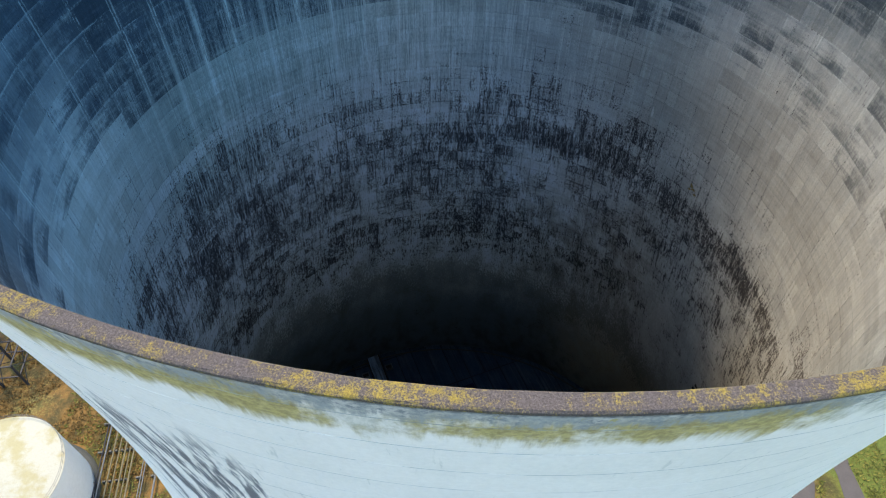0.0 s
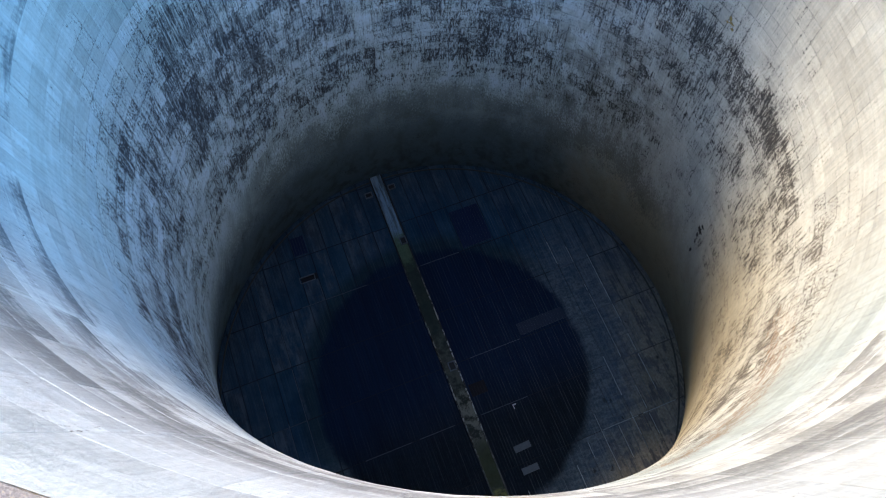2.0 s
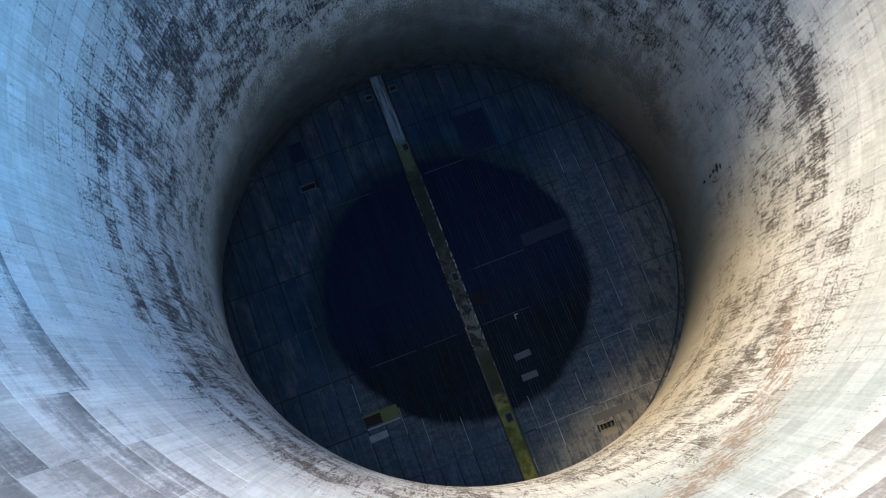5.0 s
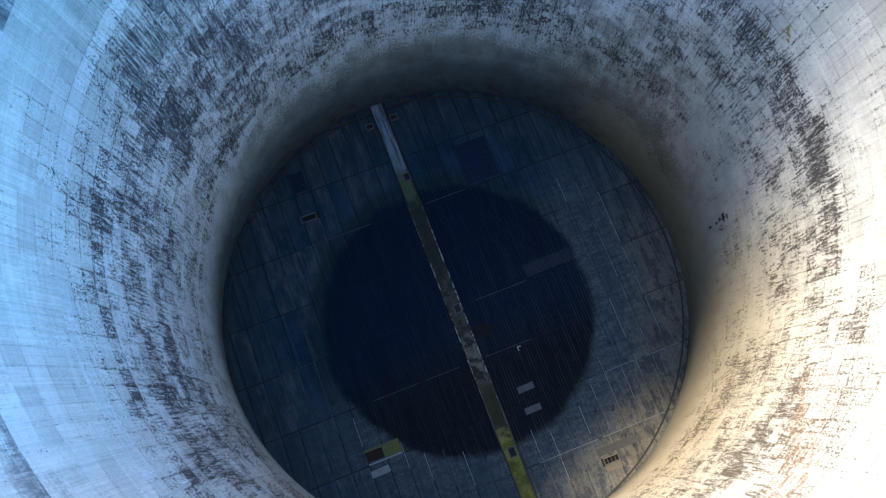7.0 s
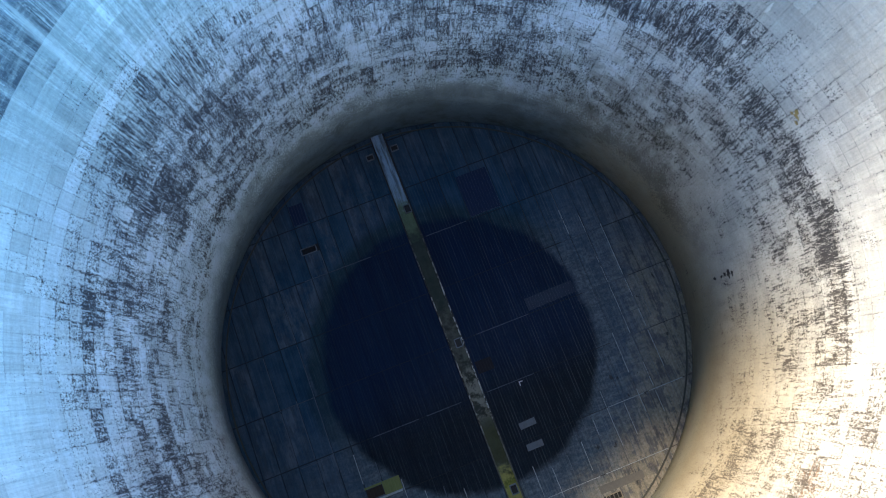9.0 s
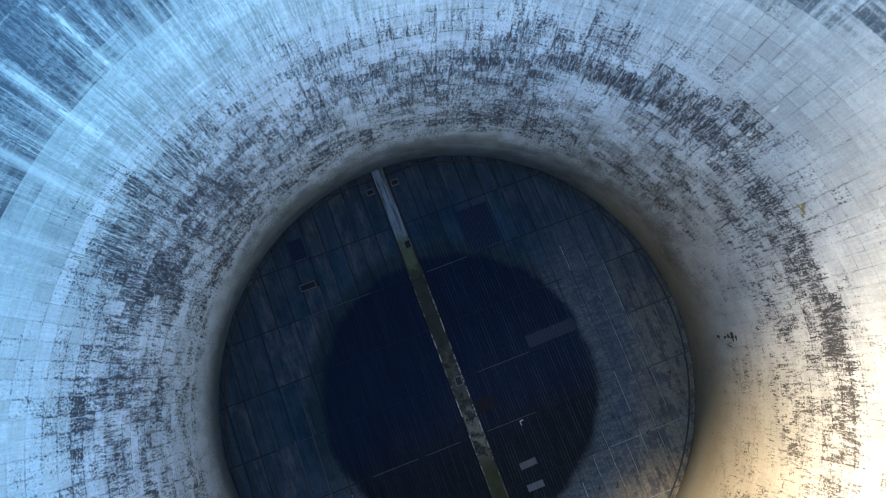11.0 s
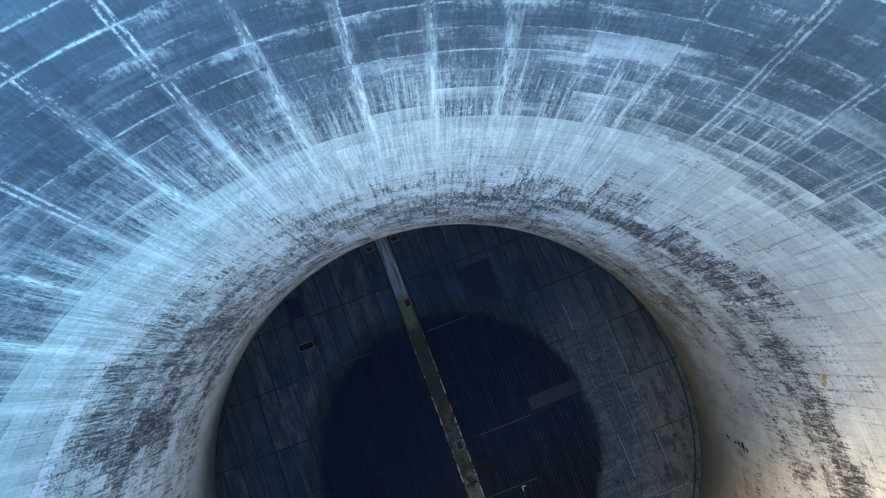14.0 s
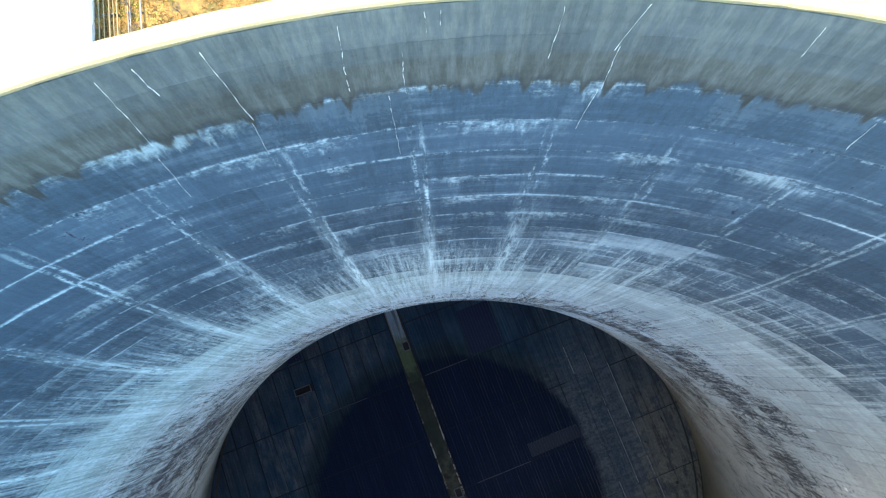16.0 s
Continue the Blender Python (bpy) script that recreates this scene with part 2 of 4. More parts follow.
    # rust-brown wash on the sunny side below the throat
    zr = n.add(z, n.add(n.mul(turn, -0.28 * 57.3), 0.28 * 129 - 82))
    rust = n.mul(n.mul(n.step(turn, radians(116), radians(132)), n.step(turn, radians(177), radians(166))), n.mul(n.step(n.add(zr, n.mul(n.add(dash, -0.5), 6.0)), -3.5, -0.5), n.step(n.add(zr, n.mul(n.add(mid, -0.5), 9.0)), 5.0, 0.5)))
    stain = n.add(n.mul(n.add(speck, -0.5), 1.6), n.add(n.mul(n.add(dash, -0.5), 1.6), n.mul(n.add(mid, -0.5), 0.8)))
    colour = n.mix(n.mul(n.step(n.add(n.mul(rust, 0.5), stain), 0.36, 0.62), 0.8), colour, n.mix(n.step(dash, 0.4, 0.6), (0.13, 0.068, 0.040), (0.24, 0.145, 0.085)))

    # lime: along the lift joints, in runs, and as twin lines down the upright joints
    upper = n.step(hz, 92, 99)
    seam = n.mul(n.step(n.add(to_lift, n.mul(shake, 1.4)), 0.11, 0.0), n.step(n.add(lying, n.add(n.mul(grain, 0.6), n.mul(pepper, 0.3))), 0.74, 1.0))
    which = n.white(n.join(n.m("FLOOR", n.add(cell, 0.5)), 2.0, 4.0))
    spill = n.mul(n.step(n.add(in_lift, n.mul(n.add(fine, -0.5), 1.3)), 0.55, 0.95), n.mul(n.step(n.add(mid, n.mul(grain, 0.4)), 0.72, 0.90), 0.36))
    twin = n.m("ABSOLUTE", n.add(n.add(to_rib, n.mul(shake, 0.7)), -0.13))
    rib = n.mul(n.mul(n.mul(n.step(twin, 0.10, 0.01), n.add(0.30, n.mul(n.step(towards(-30), 0.55, 0.9), 0.25))), n.step(n.add(n.add(fine, n.mul(which, 0.25)), n.add(n.mul(grain, 0.7), n.mul(pepper, 0.3))), 0.84, 1.1)), n.step(z, 111, 107))
    halo = n.mul(n.mul(n.step(n.add(to_rib, n.mul(n.add(hair, -0.5), 0.9)), 0.36, 0.06), n.step(n.add(n.add(grain, n.mul(pepper, 0.5)), n.add(n.mul(fine, 0.6), n.mul(which, 0.2))), 0.60, 1.05)), n.step(hz, 110, 99))
    runs = n.mul(n.step(n.add(n.mul(hair, 0.8), n.add(n.mul(streak, 0.35), n.mul(grain, 0.25))), 0.71, 0.82), n.step(n.add(towards(-6), n.mul(mid, 0.4)), 0.25, 0.95))
    lime = n.mul(upper, n.m("MAXIMUM", n.m("MAXIMUM", n.mul(seam, 0.46), spill), n.m("MAXIMUM", rib, n.mul(halo, n.m("MULTIPLY_ADD", n.mul(n.step(towards(-24), 0.60, 0.92), n.step(n.add(z, n.mul(which, 8.0)), 108, 98)), n.add(0.34, n.mul(which, 0.5)), 0.06)))))
    lime = n.m("MAXIMUM", lime, n.mul(n.mul(runs, 0.5), n.mul(n.step(hz, 64, 88), n.step(hz, 104, 96))))
    wash = n.mul(n.mul(n.step(n.add(towards(-22), n.mul(n.add(streak, -0.5), 0.9)), 0.60, 0.98), n.mul(n.step(n.add(hz, n.mul(n.add(hair, -0.5), 16.0)), 79, 86), n.step(n.add(hz, n.mul(n.add(hair, -0.5), 20.0)), 103, 92))), n.step(n.add(n.mul(hair, 0.7), n.add(n.mul(scrape, 0.7), n.mul(pepper, 0.35))), 0.58, 0.82))
    lime = n.m("MAXIMUM", lime, n.mul(wash, 0.62))
    washed = n.mul(n.mul(n.step(n.add(to_rib, n.mul(n.add(hair, -0.5), 1.1)), 0.42, 0.0), n.step(n.add(fine, n.add(n.mul(which, 0.3), n.mul(pepper, 0.2))), 0.36, 0.62)), n.mul(window(-26, 22, 50), n.mul(n.step(z, 86, 90), n.step(n.add(z, n.mul(which, 7.0)), 109, 98))))
    lime = n.m("MAXIMUM", lime, n.mul(washed, 0.82))
    lime = n.mul(lime, n.add(1.0, n.mul(sunny, -0.55)))
    colour = n.mix(n.mul(lime, n.step(z, 112.4, 111.4)), colour, (0.68, 0.73, 0.725))

    # dark joint lines lower down
    line = n.m("MINIMUM", to_lift, to_panel)
    dark = n.mul(n.step(n.add(line, n.mul(shake, 0.9)), 0.075, 0.0), n.step(n.add(n.mul(grain, 0.7), n.add(n.mul(mid, 0.7), n.mul(speck, 0.5))), 0.86, 1.14))
    clean = n.add(1.0, n.mul(n.m("MAXIMUM", sunny, n.step(towards(-28), 0.80, 0.97)), -0.45))
    colour = n.mix(n.mul(n.mul(dark, n.mul(clean, 0.62)), n.mul(n.step(z, 58, 68), n.add(0.22, n.mul(n.step(hz, 99, 90), 0.78)))), colour, (0.045, 0.055, 0.075))

    # drab, ragged apron under the rim
    lobe = n.noise(n.join(n.mul(turn, 25.0), 0.0, 0.0), 1.1, 3, 0.6)
    spike = n.mul(n.step(n.noise(n.join(n.mul(turn, 25.0), 5.0, 0.0), 2.2, 2, 0.5), 0.50, 0.72), 0.75)
    hem = n.add(n.add(z, spike), n.add(n.mul(n.add(fine, -0.5), 0.35), n.mul(n.add(lobe, -0.5), 1.6)))
    apron = n.mix(n.step(hair, 0.40, 0.68), (0.066, 0.062, 0.055), (0.105, 0.10, 0.092))
    upper_half = n.step(n.add(z, n.mul(n.add(lobe, -0.5), 0.5)), 112.35, 112.6)
    apron = n.mix(n.mul(upper_half, 0.8), apron, n.mix(n.step(hair, 0.42, 0.62), (0.076, 0.081, 0.086), (0.105, 0.103, 0.098)))
    apron = n.mix(n.mul(n.step(n.add(hem, n.mul(spike, -0.6)), 111.85, 111.5), 0.7), apron, (0.030, 0.026, 0.024))
    crust = n.mul(n.mul(n.step(hem, 111.1, 111.45), n.step(n.add(lying, n.add(n.mul(grain, 0.5), n.mul(pepper, 0.5))), 0.84, 1.08)), 0.6)
    colour = n.mix(n.mul(n.mul(crust, 0.45), n.step(towards(5), 0.0, 0.4)), colour, (0.50, 0.52, 0.51))
    shaded = n.step(towards(5), -0.25, 0.15)
    colour = n.mix(n.mul(n.step(n.add(hem, n.mul(n.add(n.add(grain, drip), -1.0), 0.5)), 111.36, 111.66), shaded), colour, apron)
    # light's hue painted in: blue-green in shade, buff where dry marks the sunlit side
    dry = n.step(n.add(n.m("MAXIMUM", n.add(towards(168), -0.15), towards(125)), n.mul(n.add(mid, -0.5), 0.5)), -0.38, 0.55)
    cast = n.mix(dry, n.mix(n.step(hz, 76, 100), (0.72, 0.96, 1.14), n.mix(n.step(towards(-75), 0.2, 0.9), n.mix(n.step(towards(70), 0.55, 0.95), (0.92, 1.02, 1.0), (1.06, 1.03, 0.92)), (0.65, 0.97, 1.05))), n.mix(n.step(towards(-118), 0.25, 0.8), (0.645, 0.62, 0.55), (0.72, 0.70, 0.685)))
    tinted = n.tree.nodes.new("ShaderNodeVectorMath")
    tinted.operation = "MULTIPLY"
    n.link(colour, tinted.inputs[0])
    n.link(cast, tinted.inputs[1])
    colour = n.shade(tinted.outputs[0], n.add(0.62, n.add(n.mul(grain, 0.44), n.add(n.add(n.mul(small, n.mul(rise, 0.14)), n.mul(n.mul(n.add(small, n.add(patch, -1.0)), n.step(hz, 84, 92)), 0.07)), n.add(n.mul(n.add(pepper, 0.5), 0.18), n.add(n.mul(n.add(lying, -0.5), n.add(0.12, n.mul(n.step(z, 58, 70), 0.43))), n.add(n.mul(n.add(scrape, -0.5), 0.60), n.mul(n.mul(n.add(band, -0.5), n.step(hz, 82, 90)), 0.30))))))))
    return n.done(colour, 0.88, n.mul(grain, rise), 0.03)


def wall_outside():
    n = Nodes("pale_painted_concrete")
    p = n.place()
    x, y, z = n.split(p)
    streak = n.noise(n.scaled(p, (1, 1, 0.06)), 1.6, 6, 0.65)
    mid = n.noise(p, 0.5, 5)
    grain = n.noise(p, 6.0, 6, 0.7)
    run_off = n.noise(n.scaled(p, (1, 1, 0.05)), 5.0, 5, 0.65)
    blot = n.noise(n.scaled(p, (1, 1, 0.6)), 2.2, 6, 0.7)
    colour = n.mix(n.step(mid, 0.4, 0.75), (0.95, 0.885, 0.83), (0.90, 0.845, 0.79))
    drips = n.mul(n.step(run_off, 0.60, 0.70), n.step(mid, 0.45, 0.6))
    colour = n.mix(n.mul(drips, 0.35), colour, (0.42, 0.43, 0.40))
    edge = n.add(z, n.add(n.mul(n.add(mid, -0.5), 1.6), n.add(n.mul(n.add(streak, -0.5), 1.6), n.mul(n.add(run_off, -0.5), 0.9))))
    colour = n.mix(n.mul(n.step(edge, 111.9, 112.9), n.add(0.25, n.mul(n.step(blot, 0.38, 0.62), 0.5))), colour, (0.42, 0.41, 0.34))
    a = radians(-147.5)
    west = n.m("DIVIDE", n.add(n.mul(x, math.sin(a)), n.mul(y, math.cos(a))), n.m("SQRT", n.add(n.mul(x, x), n.mul(y, y))))
    ochre = n.mul(n.mul(n.step(edge, 111.85, 112.5), n.step(edge, 113.6, 113.0)), n.step(n.add(n.mul(n.noise(p, 0.22, 4), 0.7), n.add(n.mul(blot, 0.3), n.mul(n.step(west, 0.955, 0.99), 0.26))), 0.44, 0.56))
    colour = n.mix(n.mul(ochre, 0.85), colour, n.mix(n.step(grain, 0.3, 0.7), (0.27, 0.19, 0.03), (0.55, 0.44, 0.13)))
    top = n.mul(n.step(n.add(z, n.add(n.mul(n.add(run_off, -0.5), 1.2), n.mul(n.add(blot, -0.5), 0.9))), 112.95, 113.35), n.add(0.35, n.mul(n.step(n.add(grain, n.mul(n.add(blot, -0.5), 0.6)), 0.36, 0.62), 0.6)))
    colour = n.mix(top, colour, n.mix(n.step(blot, 0.35, 0.65), (0.10, 0.125, 0.16), (0.34, 0.36, 0.37)))
    flecks = n.mul(n.step(n.add(n.noise(p, 3.2, 6, 0.75), n.mul(n.step(west, 0.95, 0.99), 0.05)), 0.62, 0.68), n.step(edge, 112.7, 113.2))
    colour = n.mix(n.mul(flecks, 0.7), colour, (0.46, 0.38, 0.06))
    # shadow line under the coping, painted on the skin
    lip_shadow = n.step(n.add(z, n.mul(n.add(grain, -0.5), 0.12)), 113.58, 113.72)
    colour = n.mix(n.mul(lip_shadow, 0.8), colour, (0.05, 0.055, 0.065))
    patch = n.mul(n.step(n.add(west, n.mul(n.add(streak, -0.5), 0.05)), 0.986, 0.994), n.step(n.add(z, n.mul(streak, 9.0)), 113.5, 110.5))
    colour = n.mix(n.mul(patch, n.mul(n.step(n.noise(n.scaled(p, (1, 1, 0.07)), 2.4, 6, 0.7), 0.46, 0.56), 0.85)), colour, (0.030, 0.045, 0.080))
    lift = n.m("FRACT", n.m("DIVIDE", n.add(z, -LIFT_AT), LIFT))
    seam = n.mul(n.step(n.m("ABSOLUTE", n.add(lift, -0.5)), 0.478, 0.494), n.step(n.add(mid, n.mul(grain, 0.5)), 0.62, 0.76))
    colour = n.mix(n.mul(seam, 0.6), colour, (0.30, 0.32, 0.33))
    return n.done(n.shade(colour, n.add(0.89, n.mul(grain, 0.22))), 0.6, n.add(n.mul(grain, 0.5), n.mul(streak, 0.5)), 0.012)


def rim_stone():
    n = Nodes("lichened_concrete")
    p = n.place()
    big, mid, grain, dots = n.noise(p, 0.7, 4), n.noise(p, 6.0, 6, 0.7), n.noise(p, 26.0, 6, 0.78), n.noise(p, 60.0, 3, 0.7)
    colour = n.mix(n.step(grain, 0.35, 0.7), (0.070, 0.056, 0.052), (0.165, 0.135, 0.122))
    colour = n.mix(n.mul(n.step(dots, 0.60, 0.70), 0.45), colour, (0.34, 0.31, 0.29))
    lichen = n.mul(n.step(n.add(n.add(n.mul(big, 0.75), n.mul(mid, 0.7)), n.add(n.mul(grain, 0.6), n.add(n.mul(dots, 0.4), n.mul(n.step(n.split(p)[0], -4.0, 8.0), 0.09)))), 1.205, 1.42), 0.85)
    far = n.step(n.add(n.split(p)[1], n.mul(mid, 12.0)), 0.0, 16.0)
    colour = n.mix(n.mul(far, 0.85), colour, n.mix(grain, (0.24, 0.195, 0.11), (0.35, 0.295, 0.18)))
    lichen = n.mul(lichen, n.add(1.0, n.mul(far, -0.75)))
    colour = n.mix(lichen, colour, n.mix(n.step(grain, 0.35, 0.65), (0.22, 0.15, 0.025), (0.40, 0.29, 0.045)))
    return n.done(colour, 0.95, n.add(grain, n.mul(dots, 0.5)), 0.02)


def deck_boards():
    n = Nodes("silted_deck")
    p = n.place()
    x, y, z = n.split(p)
    across = n.add(n.mul(x, math.cos(FLUME)), n.mul(y, math.sin(FLUME)))
    along = n.add(n.mul(x, math.sin(FLUME)), n.mul(y, -math.cos(FLUME)))
    q = n.join(across, along, 0.0)
    mid, big = n.noise(p, 0.3, 6, 0.65), n.noise(p, 0.09, 3)
    grain = n.noise(p, 2.5, 6, 0.7)
    worn = n.noise(n.scaled(q, (2.6, 0.10, 1.0)), 1.0, 6, 0.72)
    swept = n.noise(n.scaled(q, (0.22, 1.1, 1.0)), 1.0, 5, 0.7)
    drift = n.noise(n.scaled(q, (0.55, 0.16, 1.0)), 1.0, 5, 0.65)
    piece = n.chance()
    # the blue of deep shade is put into the boards' base colour
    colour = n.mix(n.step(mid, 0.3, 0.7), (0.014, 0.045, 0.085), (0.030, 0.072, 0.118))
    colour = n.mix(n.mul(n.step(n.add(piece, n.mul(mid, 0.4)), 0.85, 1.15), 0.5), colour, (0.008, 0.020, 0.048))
    ex, ey = n.add(x, -1.5 * math.sin(FLUME)), n.add(y, 1.5 * math.cos(FLUME))
    rw = n.m("SQRT", n.add(n.mul(ex, ex), n.mul(ey, ey)))
    edge = n.add(rw, n.add(n.mul(n.add(mid, -0.5), 2.2), n.mul(n.add(big, -0.5), 1.6)))
    colour = n.mix(n.mul(n.mul(n.step(edge, 29, 26), n.step(edge, 22.5, 25)), 0.5), colour, (0.014, 0.028, 0.014))
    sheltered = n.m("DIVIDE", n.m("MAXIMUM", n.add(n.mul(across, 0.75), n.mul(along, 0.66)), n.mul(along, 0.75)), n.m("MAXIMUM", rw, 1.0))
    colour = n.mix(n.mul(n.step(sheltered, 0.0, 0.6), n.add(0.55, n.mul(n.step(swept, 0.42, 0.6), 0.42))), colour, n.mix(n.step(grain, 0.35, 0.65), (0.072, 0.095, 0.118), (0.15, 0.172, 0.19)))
    # silt settled along the foot of the wall: buff to the lee, grey elsewhere
    lee = n.add(n.mul(across, 0.80), n.mul(along, 0.60))
    out = n.m("SQRT", n.add(n.mul(x, x), n.mul(y, y)))
    facing = n.m("DIVIDE", lee, n.m("MAXIMUM", out, 1.0))
    wander = n.add(n.mul(n.add(mid, -0.5), 9.0), n.add(n.mul(n.add(drift, -0.5), 7.0), n.mul(n.add(swept, -0.5), 7.0)))
    buff = n.step(n.add(facing, n.mul(n.add(mid, -0.5), 0.5)), 0.45, 0.98)
    dust = n.mix(buff, n.mix(n.step(drift, 0.4, 0.65), (0.036, 0.066, 0.098), (0.10, 0.128, 0.155)), n.mix(n.step(grain, 0.35, 0.7), (0.20, 0.175, 0.135), (0.30, 0.262, 0.20)))
    cake = n.noise(n.scaled(q, (0.5, 0.30, 1.0)), 1.0, 5, 0.68)
    dust = n.mix(n.mul(n.step(n.add(cake, n.mul(n.add(worn, -0.5), 0.5)), 0.52, 0.40), 0.7), dust, (0.045, 0.055, 0.068))
    silt = n.mul(n.step(n.add(n.add(out, n.mul(wander, 0.8)), n.mul(n.step(facing, 0.3, 0.9), 1.0)), 30.0, 38.5), n.add(0.55, n.mul(buff, 0.35)))
    silt = n.m("MAXIMUM", silt, n.mul(n.mul(n.step(n.add(n.mul(piece, 0.5), n.add(n.mul(drift, 0.8), n.mul(swept, 0.3))), 0.84, 0.98), n.mul(n.step(out, 25, 28), n.step(across, 4.0, -8.0))), 0.8))
    colour = n.mix(silt, colour, dust)
    spots = n.mul(n.step(n.noise(n.scaled(q, (0.7, 0.40, 1.0)), 1.0, 4, 0.6), 0.64, 0.69), n.step(lee, 24, 30))
    colour = n.mix(n.mul(spots, 0.85), colour, (0.030, 0.029, 0.028))
    # wet joints between the panels
    side_v = n.m("ABSOLUTE", across)
    joint = n.m("ABSOLUTE", n.add(n.m("FRACT", n.m("DIVIDE", n.add(side_v, -1.4), 3.2)), -0.5))
    end = n.m("ABSOLUTE", n.add(n.m("FRACT", n.m("DIVIDE", n.add(along, 0.2), 10.15)), -0.5))
    wet = n.m("MAXIMUM", n.step(n.add(joint, n.mul(n.add(grain, -0.5), 0.03)), 0.452, 0.482), n.step(n.add(end, n.mul(n.add(grain, -0.5), 0.01)), 0.486, 0.495))
    colour = n.mix(n.mul(n.mul(wet, n.step(n.add(worn, n.mul(mid, 0.5)), 0.56, 0.78)), n.add(0.85, n.mul(buff, -0.55))), colour, (0.006, 0.012, 0.022))
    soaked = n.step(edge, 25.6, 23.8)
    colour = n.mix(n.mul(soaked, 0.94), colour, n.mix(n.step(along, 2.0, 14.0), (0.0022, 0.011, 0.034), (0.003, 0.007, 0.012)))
    # each slat its own shade, pale along its edges
    slat = n.white(n.join(n.m("FLOOR", n.m("DIVIDE", n.add(across, -1.4), 3.2 / 6)), n.m("FLOOR", n.m("DIVIDE", n.add(along, 0.2), 10.15)), 2.0))
    groove = n.m("ABSOLUTE", n.add(n.m("FRACT", n.m("DIVIDE", n.add(across, -1.4), 3.2 / 6)), -0.5))
    dry = n.step(n.add(lee, n.mul(n.add(big, -0.5), 30.0)), -20, 26)
    pale = n.mul(n.mul(n.step(groove, 0.38, 0.46), n.step(worn, 0.44, 0.60)), n.add(0.30, n.mul(dry, 0.45)))
    pale = n.mul(pale, n.add(1.0, n.mul(soaked, -0.45)))
    colour = n.mix(n.mul(pale, 0.75), colour, (0.17, 0.185, 0.19))
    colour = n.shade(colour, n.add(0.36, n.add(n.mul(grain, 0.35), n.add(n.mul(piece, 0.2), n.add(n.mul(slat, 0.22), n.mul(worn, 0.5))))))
    return n.done(colour, 0.9, grain, 0.03)


def flume_bed():
    n = Nodes("mossy_silt_sky_sheen")
    p = n.place()
    x, y, z = n.split(p)
    along = n.add(n.mul(x, math.sin(FLUME)), n.mul(y, -math.cos(FLUME)))
    across = n.add(n.mul(x, math.cos(FLUME)), n.mul(y, math.sin(FLUME)))
    mid, grain = n.noise(p, 0.6, 6, 0.65), n.noise(p, 3.2, 6, 0.72)
    trail = n.noise(n.join(n.mul(across, 1.6), n.mul(along, 0.16), 0.0), 1.0, 5, 0.7)
    colour = n.mix(n.step(mid, 0.4, 0.62), (0.016, 0.020, 0.014), (0.072, 0.075, 0.058))
    u = n.add(along, n.mul(n.add(mid, -0.5), 8.0))
    colour = n.mix(n.mul(n.mul(n.step(u, 4, 7), n.step(u, 16, 12)), n.step(n.add(mid, n.mul(grain, 0.4)), 0.62, 0.78)), colour, (0.16, 0.155, 0.125))
    colour = n.mix(n.mul(n.mul(n.step(u, 13, 17), n.step(u, 25, 21)), 0.85), colour, (0.030, 0.036, 0.010))
    colour = n.mix(n.mul(n.mul(n.step(u, -3, -9), n.step(u, -27, -20)), 0.8), colour, (0.018, 0.028, 0.020))
    colour = n.mix(n.mul(n.step(u, -20, -23.5), n.step(u, -32, -27)), colour, n.mix(grain, (0.050, 0.085, 0.045), (0.13, 0.17, 0.10)))
    # pale blue end: the sky's reflection in water, put into the colour
    colour = n.mix(n.mul(n.step(u, -26, -30), n.add(0.35, n.mul(n.step(trail, 0.40, 0.58), 0.65))), colour, (0.24, 0.34, 0.44))
    colour = n.mix(n.mul(n.step(u, 22.5, 25), 0.95), colour, n.mix(n.step(n.add(mid, n.mul(grain, 0.3)), 0.5, 0.75), (0.12, 0.13, 0.012), (0.26, 0.24, 0.06)))
    return n.done(n.shade(colour, n.add(0.3, n.add(n.mul(grain, 0.7), n.mul(trail, 0.7)))), n.add(0.35, n.mul(grain, 0.6)), grain, 0.04)


def ground_soil():
    n = Nodes("bracken_and_grass")
    p = n.place()
    x = n.split(p)[0]
    big, mid, grain = n.noise(p, 0.05, 4), n.noise(p, 0.28, 6, 0.65), n.noise(p, 2.2, 6, 0.7)
    colour = n.mix(n.step(mid, 0.38, 0.62), (0.075, 0.058, 0.022), (0.20, 0.115, 0.035))
    colour = n.mix(n.step(n.add(n.mul(big, 0.6), n.mul(grain, 0.5)), 0.56, 0.7), colour, (0.24, 0.19, 0.06))
    colour = n.mix(n.mul(n.step(n.noise(p, 0.13, 5), 0.5, 0.62), 0.8), colour, (0.055, 0.06, 0.02))
    colour = n.mix(n.step(n.add(x, n.mul(mid, 30.0)), 85, 100), colour, n.mix(grain, (0.05, 0.085, 0.015), (0.19, 0.2, 0.04)))
    return n.done(n.shade(colour, n.add(0.55, n.mul(grain, 0.9))), 0.95, grain, 0.25)


def leaf(name, a, b):
    n = Nodes(name)
    f = n.chance()
    g = n.noise(n.place(), 0.6, 4)
    return n.done(n.mix(n.m("MULTIPLY", f, g, clamp=True), a, b), 0.9)


